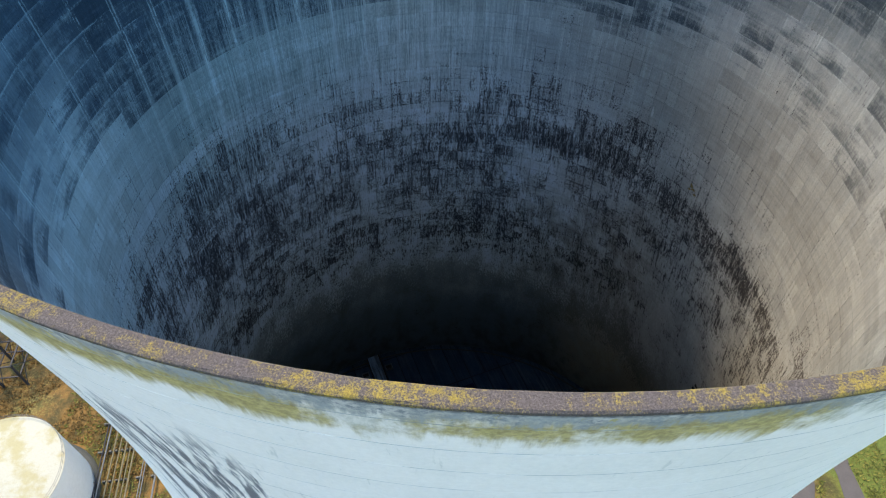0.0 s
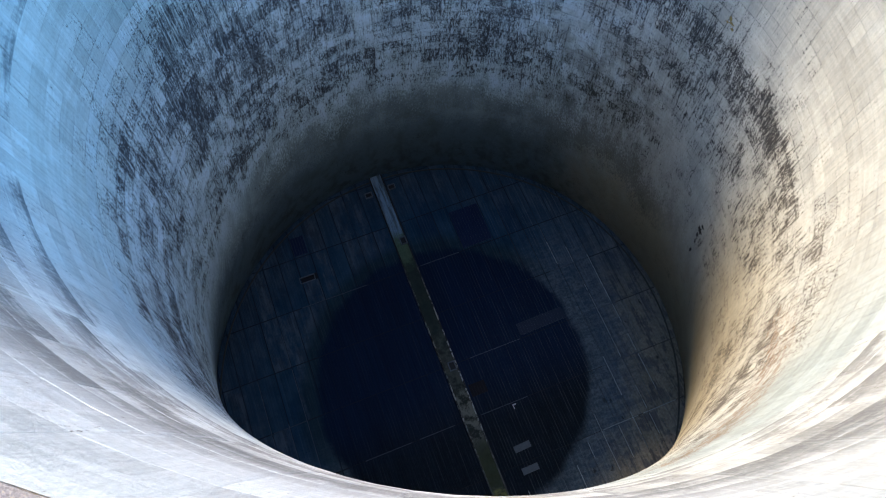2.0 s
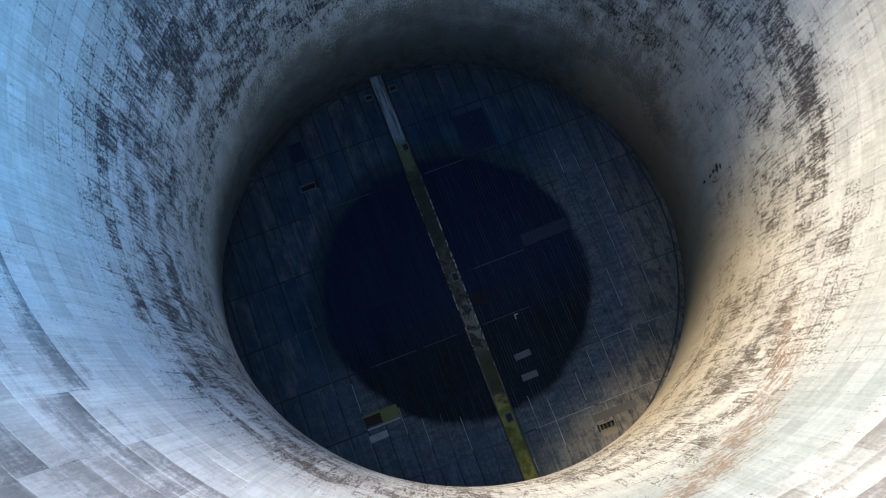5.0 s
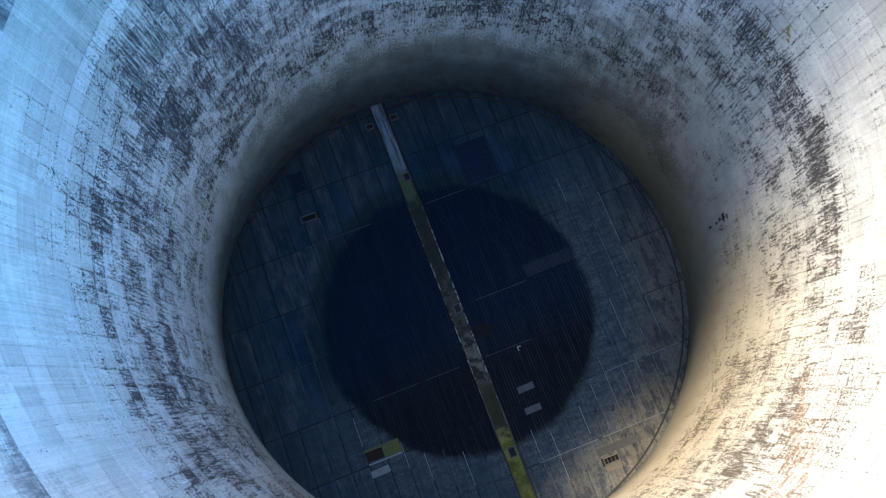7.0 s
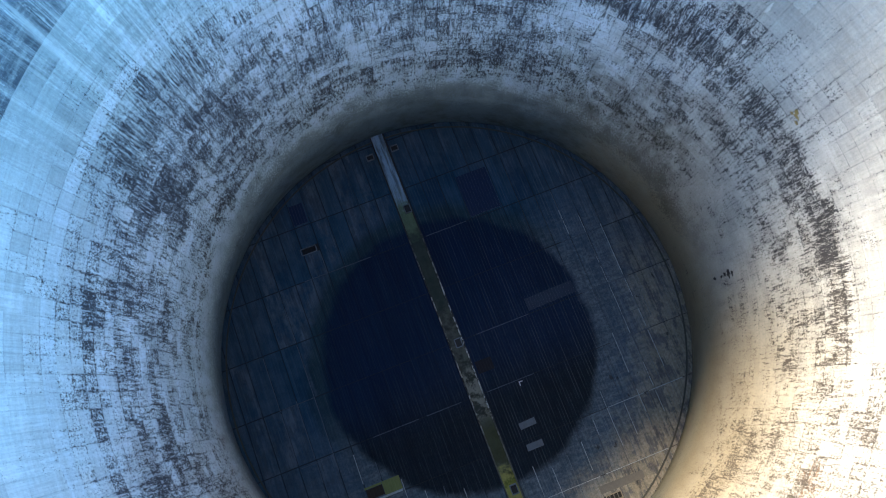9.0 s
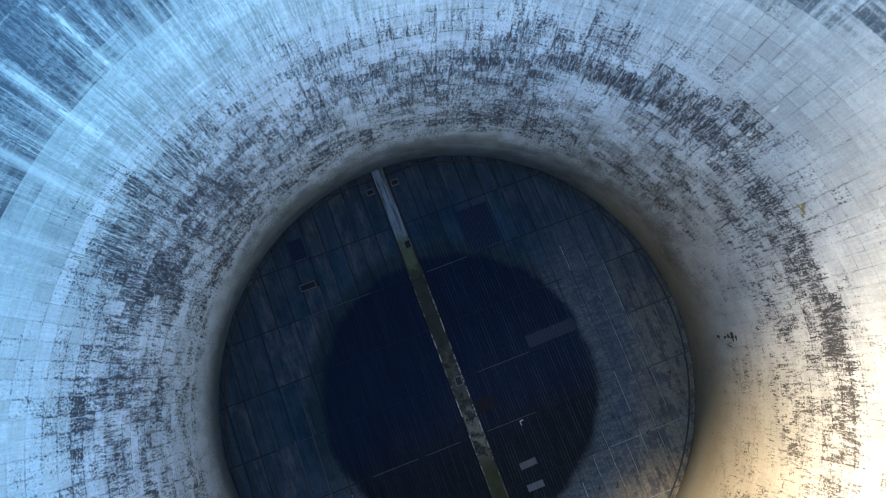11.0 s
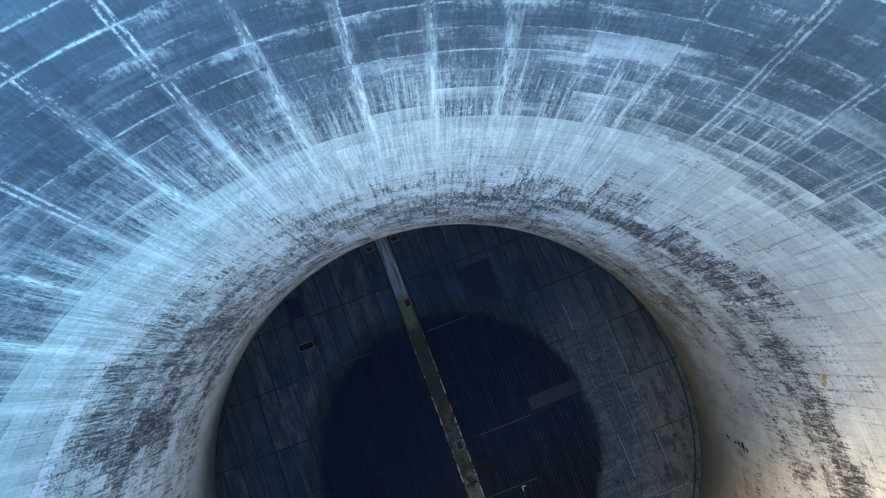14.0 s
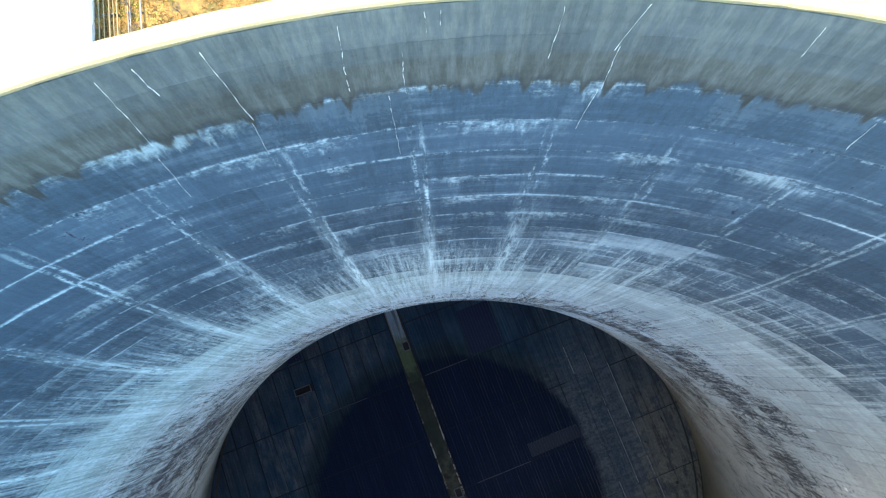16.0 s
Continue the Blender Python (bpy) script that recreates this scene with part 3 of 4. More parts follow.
def chipped_edge():
    n = Nodes("chipped_damp_concrete")
    p = n.place()
    along = n.add(n.mul(n.split(p)[0], math.sin(FLUME)), n.mul(n.split(p)[1], -math.cos(FLUME)))
    mid, grain = n.noise(p, 0.9, 5, 0.7), n.noise(p, 5.0, 5, 0.7)
    colour = n.mix(grain, (0.014, 0.016, 0.015), (0.05, 0.05, 0.044))
    chips = n.mul(n.step(n.add(mid, n.mul(grain, 0.4)), 0.69, 0.76), n.mul(n.step(along, -24, -9), n.step(along, 30, 4)))
    colour = n.mix(chips, colour, (0.50, 0.50, 0.45))
    colour = n.mix(n.mul(n.step(along, 12, 20), 0.6), colour, n.mix(grain, (0.07, 0.07, 0.055), (0.20, 0.20, 0.165)))
    return n.done(colour, 0.8, grain, 0.03)


FLUME = radians(13.77)  # the flume's turn: it runs along (sin, -cos)
CONCRETE_IN, CONCRETE_OUT, RIM_STONE = wall_inside(), wall_outside(), rim_stone()
DECK, BED, SOIL, CHIPPED = deck_boards(), flume_bed(), ground_soil(), chipped_edge()
LIME = plain("lime_crust", (0.46, 0.46, 0.425), 0.8, vary=0.5, scale=3.0)
OLD_CONCRETE = plain("old_concrete", (0.13, 0.125, 0.11), 0.9, vary=0.4)
WET_CONCRETE = plain("damp_concrete", (0.055, 0.056, 0.048), 0.7, vary=0.5, scale=0.8)
# near-black that stands in for shade in openings and under the deck
DARK = plain("dark_fill", (0.03, 0.03, 0.03), 0.9)
BARE = plain("weathered_board", (0.33, 0.35, 0.35), 0.85, vary=0.7, scale=0.9)
OCHRE = plain("ochre_crust", (0.20, 0.15, 0.06), 0.9, vary=0.6, scale=6.0)
DIM = plain("dull_wet_board", (0.085, 0.105, 0.13), 0.8, vary=0.6, scale=0.5)
SAND = plain("buff_silt", (0.24, 0.205, 0.15), 0.95, vary=0.4, scale=0.8)
MOSSY = plain("mossy_board", (0.17, 0.19, 0.065), 0.9, vary=0.4)
RUSTY = plain("rusty_board", (0.040, 0.027, 0.020), 0.9, vary=0.5)
STEEL = plain("grey_galvanised_steel", (0.14, 0.14, 0.137), 0.6, 0.2, vary=0.5)
PIPE = plain("weathered_pale_pipe", (0.15, 0.125, 0.07), 0.7, vary=0.5)
BLACK_STEEL = plain("dark_steel", (0.035, 0.035, 0.04), 0.6, 0.3)
RED_PIPE = plain("rusty_red_pipe", (0.27, 0.12, 0.08), 0.7, vary=0.4)
WHITE = plain("white_paint", (0.50, 0.51, 0.50), 0.45, vary=0.2)
ROOF_CREAM = stained("stained_cream_paint", (0.39, 0.375, 0.30), (0.33, 0.295, 0.16), 0.2)
ROOF_MOSS = plain("grey_green_moss", (0.10, 0.098, 0.05), 0.9, vary=0.5)
MOSS_PAINT = plain("algae_on_paint", (0.21, 0.20, 0.06), 0.8, vary=0.5)
TARMAC = plain("worn_tarmac", (0.10, 0.086, 0.078), 0.9, vary=0.4, scale=0.4)
ORANGE = plain("orange_plastic", (0.75, 0.16, 0.03), 0.5)
YELLOW = plain("yellow_paint", (0.75, 0.42, 0.02), 0.5)
SLATE = plain("wet_slate_board", (0.020, 0.031, 0.052), 0.5, vary=0.4)
DULL = plain("dull_grey_board", (0.13, 0.15, 0.165), 0.85, vary=0.5)
BROWN = plain("sodden_brown_board", (0.016, 0.013, 0.014), 0.8, vary=0.5)
NIGHT = plain("soaked_board", (0.010, 0.020, 0.056), 0.5, vary=0.4)
TWIG = plain("bare_twigs", (0.13, 0.105, 0.075), 0.9)
BRACKEN = leaf("dry_bracken", (0.06, 0.04, 0.012), (0.42, 0.24, 0.07))
GRASS = leaf("rank_grass", (0.045, 0.06, 0.012), (0.42, 0.36, 0.08))


# ---- mesh helpers ----
def mesh_ob(name, verts, faces, material, parent=None, label="", smooth=False):
    me = bpy.data.meshes.new(name)
    me.from_pydata(verts, [], faces)
    me.materials.append(material)
    if smooth:
        me.shade_smooth()
    me.update()
    ob = new(name, me)
    ob.parent = parent
    if label:
        ob["label"] = label
    return ob


def part(name, bm, material, parent=None, label="", smooth=False):
    bmesh.ops.recalc_face_normals(bm, faces=bm.faces)
    me = bpy.data.meshes.new(name)
    bm.to_mesh(me)
    bm.free()
    me.materials.append(material)
    if smooth:
        me.shade_smooth()
    ob = new(name, me)
    ob.parent = parent
    if label:
        ob["label"] = label
    return ob


def box(bm, x0, x1, y0, y1, z0, z1, bevel=0.0, m=None):
    made = bmesh.ops.create_cube(bm, size=1.0, matrix=(m or Matrix()) @ Matrix.LocRotScale(((x0 + x1) / 2, (y0 + y1) / 2, (z0 + z1) / 2), None, (x1 - x0, y1 - y0, z1 - z0)))
    if bevel:
        edges = list({e for v in made["verts"] for e in v.link_edges})
        bmesh.ops.bevel(bm, geom=edges, offset=bevel, segments=1, affect="EDGES")
    return bm


def rod(bm, a, b, r, n=8):
    """A round bar from a to b."""
    a, b = Vector(a), Vector(b)
    m = Matrix.Translation((a + b) / 2) @ (b - a).to_track_quat("Z", "Y").to_matrix().to_4x4()
    bmesh.ops.create_cone(bm, segments=n, radius1=r, radius2=r, depth=(b - a).length, cap_ends=True, matrix=m)
    return bm


def run(bm, points, r, n=8):
    for a, b in zip(points, points[1:]):
        rod(bm, a, b, r, n)
    return bm


def thing(name, label, category, group="", kind="", at=(0, 0, 0)):
    ob = new(name)
    ob.location = at
    return tagged(ob, label, category, group, kind)


def on_wall(deg, z, inset=0.0):
    r, a = radius(z) - inset, radians(deg)
    return Vector((r * math.sin(a), r * math.cos(a), z))


def lathe(name, rings, material, parent, n=156, label="", smooth=True):
    """A closed band turned about the axis from (radius, z) rings."""
    verts, faces = [], []
    for r, z in rings:
        verts += [(r * math.sin(2 * math.pi * i / n), r * math.cos(2 * math.pi * i / n), z) for i in range(n)]
    for k in range(len(rings) - 1):
        for i in range(n):
            j = (i + 1) % n
            faces.append((k * n + i, k * n + j, (k + 1) * n + j, (k + 1) * n + i))
    return mesh_ob(name, verts, faces, material, parent, label, smooth)


# ---- ground ----
def ground():
    verts, faces = [], []
    n = 96
    rings = [0.0, 40, 60, 80, 100, 130, 180, 300, 600, 1500, 4000]
    verts.append((0, 0, 0))
    for r in rings[1:]:
        verts += [(r * math.sin(2 * math.pi * i / n), r * math.cos(2 * math.pi * i / n), 0.0) for i in range(n)]
    for i in range(n):
        faces.append((0, 1 + (i + 1) % n, 1 + i))
    for k in range(len(rings) - 2):
        for i in range(n):
            j = (i + 1) % n
            faces.append((1 + k * n + i, 1 + k * n + j, 1 + (k + 1) * n + j, 1 + (k + 1) * n + i))
    faces = [f[::-1] for f in faces]
    return tagged(mesh_ob("ground", verts, faces, SOIL), "rough ground of brown bracken, dry grass and soil", "ground", kind="structure")


ground()


def slab(name, corners, z0, z1, material, parent=None, label=""):
    bm = bmesh.new()
    low = [bm.verts.new((x, y, z0)) for x, y in corners]
    high = [bm.verts.new((x, y, z1)) for x, y in corners]
    bm.faces.new(high)
    bm.faces.new(low[::-1])
    k = len(corners)
    for i in range(k):
        bm.faces.new((low[i], low[(i + 1) % k], high[(i + 1) % k], high[i]))
    return part(name, bm, material, parent, label)


tagged(slab("road_a", [(51, -34), (58, -34), (66.5, -10), (69, -3.2), (74.2, 6.2), (80, 20), (73, 24), (66, 8), (58.5, -9)], -0.2, 0.04, TARMAC), "worn purplish tarmac service road beside the tower", "road", kind="structure")
tagged(slab("road_b", [(66, -34), (73, -34), (81.8, -9), (82.4, -0.5), (83.2, 8), (86, 24), (80.5, 24), (79.8, 7.5), (77.5, -1.6), (74.6, -9.5)], -0.2, 0.04, TARMAC), "worn tarmac road with scattered dirt", "road", kind="structure")

# ---- the tower ----
tower = thing("cooling_tower", "huge hyperbolic concrete cooling tower, pale outside, stained inside", "cooling tower")


def shell_parts():
    zs = [0.0] + [z for z in np.arange(3.0, 111.0, 3.0)] + [112.0, RIM - 0.07]
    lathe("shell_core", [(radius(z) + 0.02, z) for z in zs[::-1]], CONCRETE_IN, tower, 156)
    # outer skin, lift by lift, each lift a hair proud of its joint
    rings = []
    k = int((RIM - LIFT_AT) / LIFT)
    joints = [LIFT_AT + LIFT * i for i in range(k + 1)]
    rings.append((radius(0) + thick(0), 0.0))
    for i, z in enumerate(joints):
        top = min(z + LIFT, RIM - 0.12) - 0.012
        off = 0.006 * math.sin(i * 12.9898)
        rings += [(radius(z) + thick(z) - 0.012, z + 0.001), (radius(z) + thick(z) + off, z + 0.012), (radius(top) + thick(top) + off, top), (radius(top) + thick(top) - 0.012, top + 0.011)]
    lathe("outer_skin", rings, CONCRETE_OUT, tower, 208, "pale painted outer face with lift joints and ochre stains", smooth=False)
    # coping on the rim with a small drip lip outwards
    ri, ro = radius(RIM), radius(RIM) + thick(RIM)
    n, verts, faces = 416, [], []
    section = [(ri - 0.005, RIM - 0.10), (ri - 0.005, RIM - 0.03), (ri + 0.03, RIM), (ro + 0.0, RIM + 0.012), (ro + 0.045, RIM - 0.02), (ro + 0.045, RIM - 0.10), (ro - 0.03, RIM - 0.13)]
    for i in range(n):
        a = 2 * math.pi * i / n
        for j, (r, z) in enumerate(section):
            chip = noise.noise((r * math.sin(a) * 1.7, r * math.cos(a) * 1.7, j * 3.1)) * 0.018
            verts.append(((r + chip) * math.sin(a), (r + chip) * math.cos(a), z + chip * 0.6))
    s = len(section)
    for i in range(n):
        for j in range(s - 1):
            faces.append((i * s + j, i * s + j + 1, ((i + 1) % n) * s + j + 1, ((i + 1) % n) * s + j))
    mesh_ob("rim_coping", verts, faces, RIM_STONE, tower, "brown-grey coping crusted with yellow lichen")


shell_parts()


# ---- the deck across the tower's foot ----
EU, EV = Vector((math.sin(FLUME), -math.cos(FLUME), 0)), Vector((math.cos(FLUME), math.sin(FLUME), 0))
DECK_R = radius(FLOOR) - 0.07
OFF = 0.06  # the flume's middle line misses the tower's axis by this


UV = Matrix(((EU.x, EV.x, 0, -EV.x * OFF), (EU.y, EV.y, 0, -EV.y * OFF), (0, 0, 1, FLOOR), (0, 0, 0, 1)))
deck = tagged(lathe("floor", [(0.01, FLOOR - 1.3), (radius(FLOOR - 1.3) + 0.04, FLOOR - 1.3)], DARK, None, 96), "dark tray below the slatted deck", "floor", kind="structure")


lathe("foot_kerb", [(DECK_R - 1.15, FLOOR - 0.2), (DECK_R - 1.15, FLOOR + 0.10), (DECK_R - 1.08, FLOOR + 0.14), (DECK_R - 0.92, FLOOR + 0.14), (DECK_R - 0.85, FLOOR + 0.05), (DECK_R - 0.85, FLOOR - 0.2)], WET_CONCRETE, tower, 180, "low dark kerb round the foot of the wall")


def deck_box(name, u0, u1, v0, v1, z0, z1, material, parent, label="", bevel=0.03):
    return part(name, box(bmesh.new(), u0, u1, v0, v1, z0, z1, bevel, UV), material, parent, label)


def flume():
    ob = thing("flume", "long concrete water flume across the deck, wet and mossy", "water channel")
    end = math.sqrt(radius(FLOOR) ** 2 - 1.5**2) - 0.02
    deck_box("channel_bed", -end, end, -1.12, 1.12, -0.4, 0.22, BED, ob, "silt and bright moss in the channel, sky reflection painted at one end", 0.0)
    for side in (-1, 1):
        v = side * 1.24
        deck_box("channel_wall", -end, end, v - 0.1, v + 0.1, -0.4, 0.42, CHIPPED, ob)
    return ob


flume()


def hatch(u, v, su, sv, high, label):
    ob = thing("access_hatch", label, "hatch", "square hatches on the flume")
    w = 0.16
    for a0, a1, b0, b1 in ((-su, su, -sv, -sv + w), (-su, su, sv - w, sv), (-su, -su + w, -sv + w, sv - w), (su - w, su, -sv + w, sv - w)):
        deck_box("kerb", u + a0, u + a1, v + b0, v + b1, 0.1, high, DULL, ob, "", 0.02)
    # solid dark block, painted as the shade down the shaft
    deck_box("shaft", u - su + w, u + su - w, v - sv + w, v + sv - w, 0.1, 0.26, DARK, ob, "near-black block standing in for shade down the open shaft", 0.0)


for u, v in ((-26.6, 0.55), (0.05, 0.4), (26.75, 0.25)):
    hatch(u, v, 0.85, 0.65, 0.75, "square concrete hatch with a black opening")
for u, v in ((-38.6, -2.6), (-38.8, 2.4)):
    hatch(u, v, 0.6, 0.75, 0.55, "small open hatch box beside the flume end")

# openings in the deck: u0, u1, v0, v1
OPEN = [(-26.5, -25.2, -20.9, -17.9), (33.6, 34.85, 14.55, 17.4)]


def opening_frame(u0, u1, v0, v1, label, bars):
    ob = thing("deck_opening", label, "opening")
    for a in ((u0, u0 + 0.12, v0, v1), (u1 - 0.12, u1, v0, v1), (u0 + 0.12, u1 - 0.12, v0, v0 + 0.12), (u0 + 0.12, u1 - 0.12, v1 - 0.12, v1)):
        deck_box("edge_beam", *a, -0.3, 0.1, DULL if bars == 0 else SAND, ob, "", 0.01)
    for i in range(bars):
        v = v0 + (v1 - v0) * (i + 1) / (bars + 1)
        deck_box("joist", u0 + 0.12, u1 - 0.12, v - 0.07, v + 0.07, -0.45, -0.12, OLD_CONCRETE, ob, "", 0.01)
    return ob


opening_frame(*OPEN[0], "black rectangular gap in the deck with a pale edge", 0)
opening_frame(*OPEN[1], "open deck hatch showing black depth and joists", 3)


def loose_board(name, u0, u1, v0, v1, material, label, turn=0.0, z=0.05):
    """A panel of slats joined side by side, a few centimetres thick."""
    m = UV @ Matrix.Translation(((u0 + u1) / 2, (v0 + v1) / 2, z)) @ Matrix.Rotation(radians(turn), 4, "Z")
    n, h, w = max(2, round((v1 - v0) / 0.55)), (u1 - u0) / 2, v1 - v0
    section = [(-w / 2, -0.03)]
    for i in range(n):
        c, d = -w / 2 + w * i / n, -w / 2 + w * (i + 1) / n
        section += [(c + 0.03, 0.07 + 0.012 * (i % 2)), (d - 0.03, 0.07 + 0.012 * (i % 2)), (d, 0.02 if i < n - 1 else -0.03)]
    bm = bmesh.new()
    ends = [[bm.verts.new(m @ Vector((u, v, q))) for v, q in section] for u in (-h, h)]
    for i in range(len(section) - 1):
        bm.faces.new((ends[0][i], ends[0][i + 1], ends[1][i + 1], ends[1][i]))
    bm.faces.new(ends[0])
    bm.faces.new(ends[1])
    bm.faces.new((ends[0][0], ends[1][0], ends[1][-1], ends[0][-1]))
    return tagged(part(name, bm, material), label, "board", "loose boards on the deck")


loose_board("deck_board", 16.95, 18.1, 5.1, 8.15, DULL, "pale grey slatted panel lying on the wet deck", 2)
loose_board("deck_board", 20.8, 21.95, 4.95, 7.95, DULL, "pale grey slatted panel lying on the dark deck", 0)
loose_board("deck_board", 17.4, 19.7, -20.75, -17.6, MOSSY, "slatted panel green with moss", 0)
loose_board("deck_board", 17.8, 19.5, -23.75, -20.8, RUSTY, "slatted panel stained rusty brown", 0)
loose_board("deck_board", 17.4, 17.75, -23.9, -20.8, MOSSY, "narrow mossy plank beside the rusty panel", 0)
loose_board("deck_board", 19.75, 20.1, -23.8, -17.65, BARE, "pale narrow plank along the mossy panels", 0)
loose_board("deck_board", 21.0, 22.2, -23.95, -20.6, BARE, "pale grey slatted panel on the silty deck", 1)
loose_board("deck_board", 34.95, 35.9, 14.5, 17.4, SAND, "buff hatch cover lying beside its opening", 0)
loose_board("deck_board", 4.3, 6.55, 1.8, 4.85, BROWN, "brown panel beside the flume", 0)
loose_board("deck_board", -3.1, -0.8, 14.5, 23.8, SLATE, "long grey replacement panel in the wet deck", 1)
loose_board("deck_board", -29.2, -20.95, 11.15, 17.25, NIGHT, "dark soaked replacement panels sunk in the silty deck", 0)
loose_board("deck_board", -35.0, -31.05, -20.4, -17.7, NIGHT, "dark soaked panel in the silty deck", 0)
loose_board("deck_board", 31.8, 33.1, 14.0, 22.2, OLD_CONCRETE, "grey slatted strip lying in the buff silt", -1)


def scrap():
    bm = bmesh.new()
    box(bm, 10.3, 11.15, 7.9, 8.06, 0.03, 0.12, 0.01, UV)
    box(bm, 10.3, 10.5, 8.06, 8.6, 0.03, 0.15, 0.01, UV)
    tagged(part("plastic_scrap", bm, WHITE), "small bent white scrap lying on the deck", "scrap")


scrap()


# ---- crusts and scars on the shell ----
def crack(deg, z0, z1, lean, wide, seed):
    """A lime-filled crack: one thin ribbon, pinched again and again, just proud of the wall."""
    rnd = random.Random(seed)
    verts, faces = [], []
    a, z = deg, z1
    while z > z0:
        h = rnd.uniform(0.06, 0.24)
        w = wide * rnd.uniform(0.35, 1.0) / radius(z) * 57.3
        b = a + lean * h + rnd.uniform(-0.04, 0.04)
        for f, q in ((0.0, 0.05), (0.1, rnd.uniform(0.5, 1)), (0.9, rnd.uniform(0.5, 1)), (1.0, 0.05)):
            d, y = a + (b - a) * f, z - h * f
            k = len(verts)
            verts += [on_wall(d - w * q, y, -0.03), on_wall(d - w * q, y, 0.02), on_wall(d + w * q, y, 0.02), on_wall(d + w * q, y, -0.03)]
            if k:
                faces += [(k - 4 + j, k - 3 + j, k + 1 + j, k + j) for j in range(3)]
        gap = rnd.choice((0.04, 0.06, 0.10, 0.18, 0.30))
        a, z = b + lean * gap + rnd.uniform(-0.03, 0.03), z - h - gap
    mesh_ob("lime_crack", verts, faces, LIME, tower, "white lime crust along a crack")


for i, (deg, z0, z1, lean, wide) in enumerate((
    (-2.0, 111.7, 113.6, -0.15, 0.026), (0.34, 111.4, 112.7, -0.02, 0.02), (-0.53, 108.9, 111.4, -0.01, 0.018), (-7.3, 111.35, 113.6, 0.15, 0.036),
    (-7.0, 109.9, 111.3, -0.05, 0.02), (10.0, 112.7, 113.75, -0.49, 0.028), (9.5, 111.3, 112.65, -0.06, 0.028), (9.3, 109.6, 111.3, -0.15, 0.026),
    (6.75, 112.2, 113.65, -0.07, 0.018), (-11.4, 111.6, 113.55, -0.09, 0.032), (-9.9, 112.8, 113.6, 0.18, 0.026), (-11.8, 109.2, 110.95, -0.1, 0.018),
    (16.75, 112.8, 113.6, 0.06, 0.03), (22.1, 110.2, 111.4, 0.14, 0.02), (1.35, 113.2, 113.7, 0.0, 0.016), (2.0, 113.1, 113.7, 0.03, 0.014))):
    crack(deg, z0, z1, lean, wide * 0.42, i + 3)


def scar(name, deg, z, wide, high, material, label, seed):
    """An irregular flake on the wall, a few centimetres proud."""
    rnd = random.Random(seed)
    bm = bmesh.new()
    front, back = [], []
    for i in range(18):
        a = 2 * math.pi * i / 18
        k = rnd.uniform(0.3, 1.1)
        d, h = deg + math.sin(a) * wide / 2 * k / radius(z) * 57.3, z + math.cos(a) * high / 2 * k
        front.append(bm.verts.new(on_wall(d, h, 0.05)))
        back.append(bm.verts.new(on_wall(d, h, -0.04)))
    bm.faces.new(front)
    for i in range(18):
        bm.faces.new((front[i], back[i], back[(i + 1) % 18], front[(i + 1) % 18]))
    part(name, bm, material, tower, label)


for i, (deg, z, w, h) in enumerate(((87.0, 58.0, 1.1, 1.7), (86.8, 56.6, 0.5, 1.2), (87.0, 54.8, 0.4, 1.6), (87.4, 59.4, 0.6, 0.8), (86.8, 51.5, 0.6, 1.6))):
    scar("spalled_patch", deg, z, w, h, DARK, "dark spalled hole in the wall", 40 + i)
for i, (deg, z, w, h) in enumerate(((68.7, 83.5, 0.6, 0.35), (68.1, 83.8, 0.4, 0.5), (69.3, 83.1, 0.45, 0.3), (67.7, 83.3, 0.3, 0.25))):
    scar("spalled_patch", deg, z, w, h, OCHRE, "ochre exposed patch in the wall", 50 + i)
for i, (deg, z, w, h) in enumerate(((53.5, 75.6, 0.35, 0.6), (53.6, 76.4, 0.22, 0.4), (53.7, 77.6, 0.35, 0.7), (53.8, 78.3, 0.4, 0.6), (53.9, 79.3, 0.22, 0.6), (54.2, 80.3, 0.45, 0.9), (54.4, 81.5, 0.22, 0.8), (54.5, 82.8, 0.4, 0.9), (54.3, 84.6, 0.3, 0.7), (53.7, 88.6, 0.25, 1.4), (64.1, 86.3, 0.3, 0.5))):
    scar("lime_patch", deg, z, w, h, LIME, "white lime patch on the wall", 60 + i)


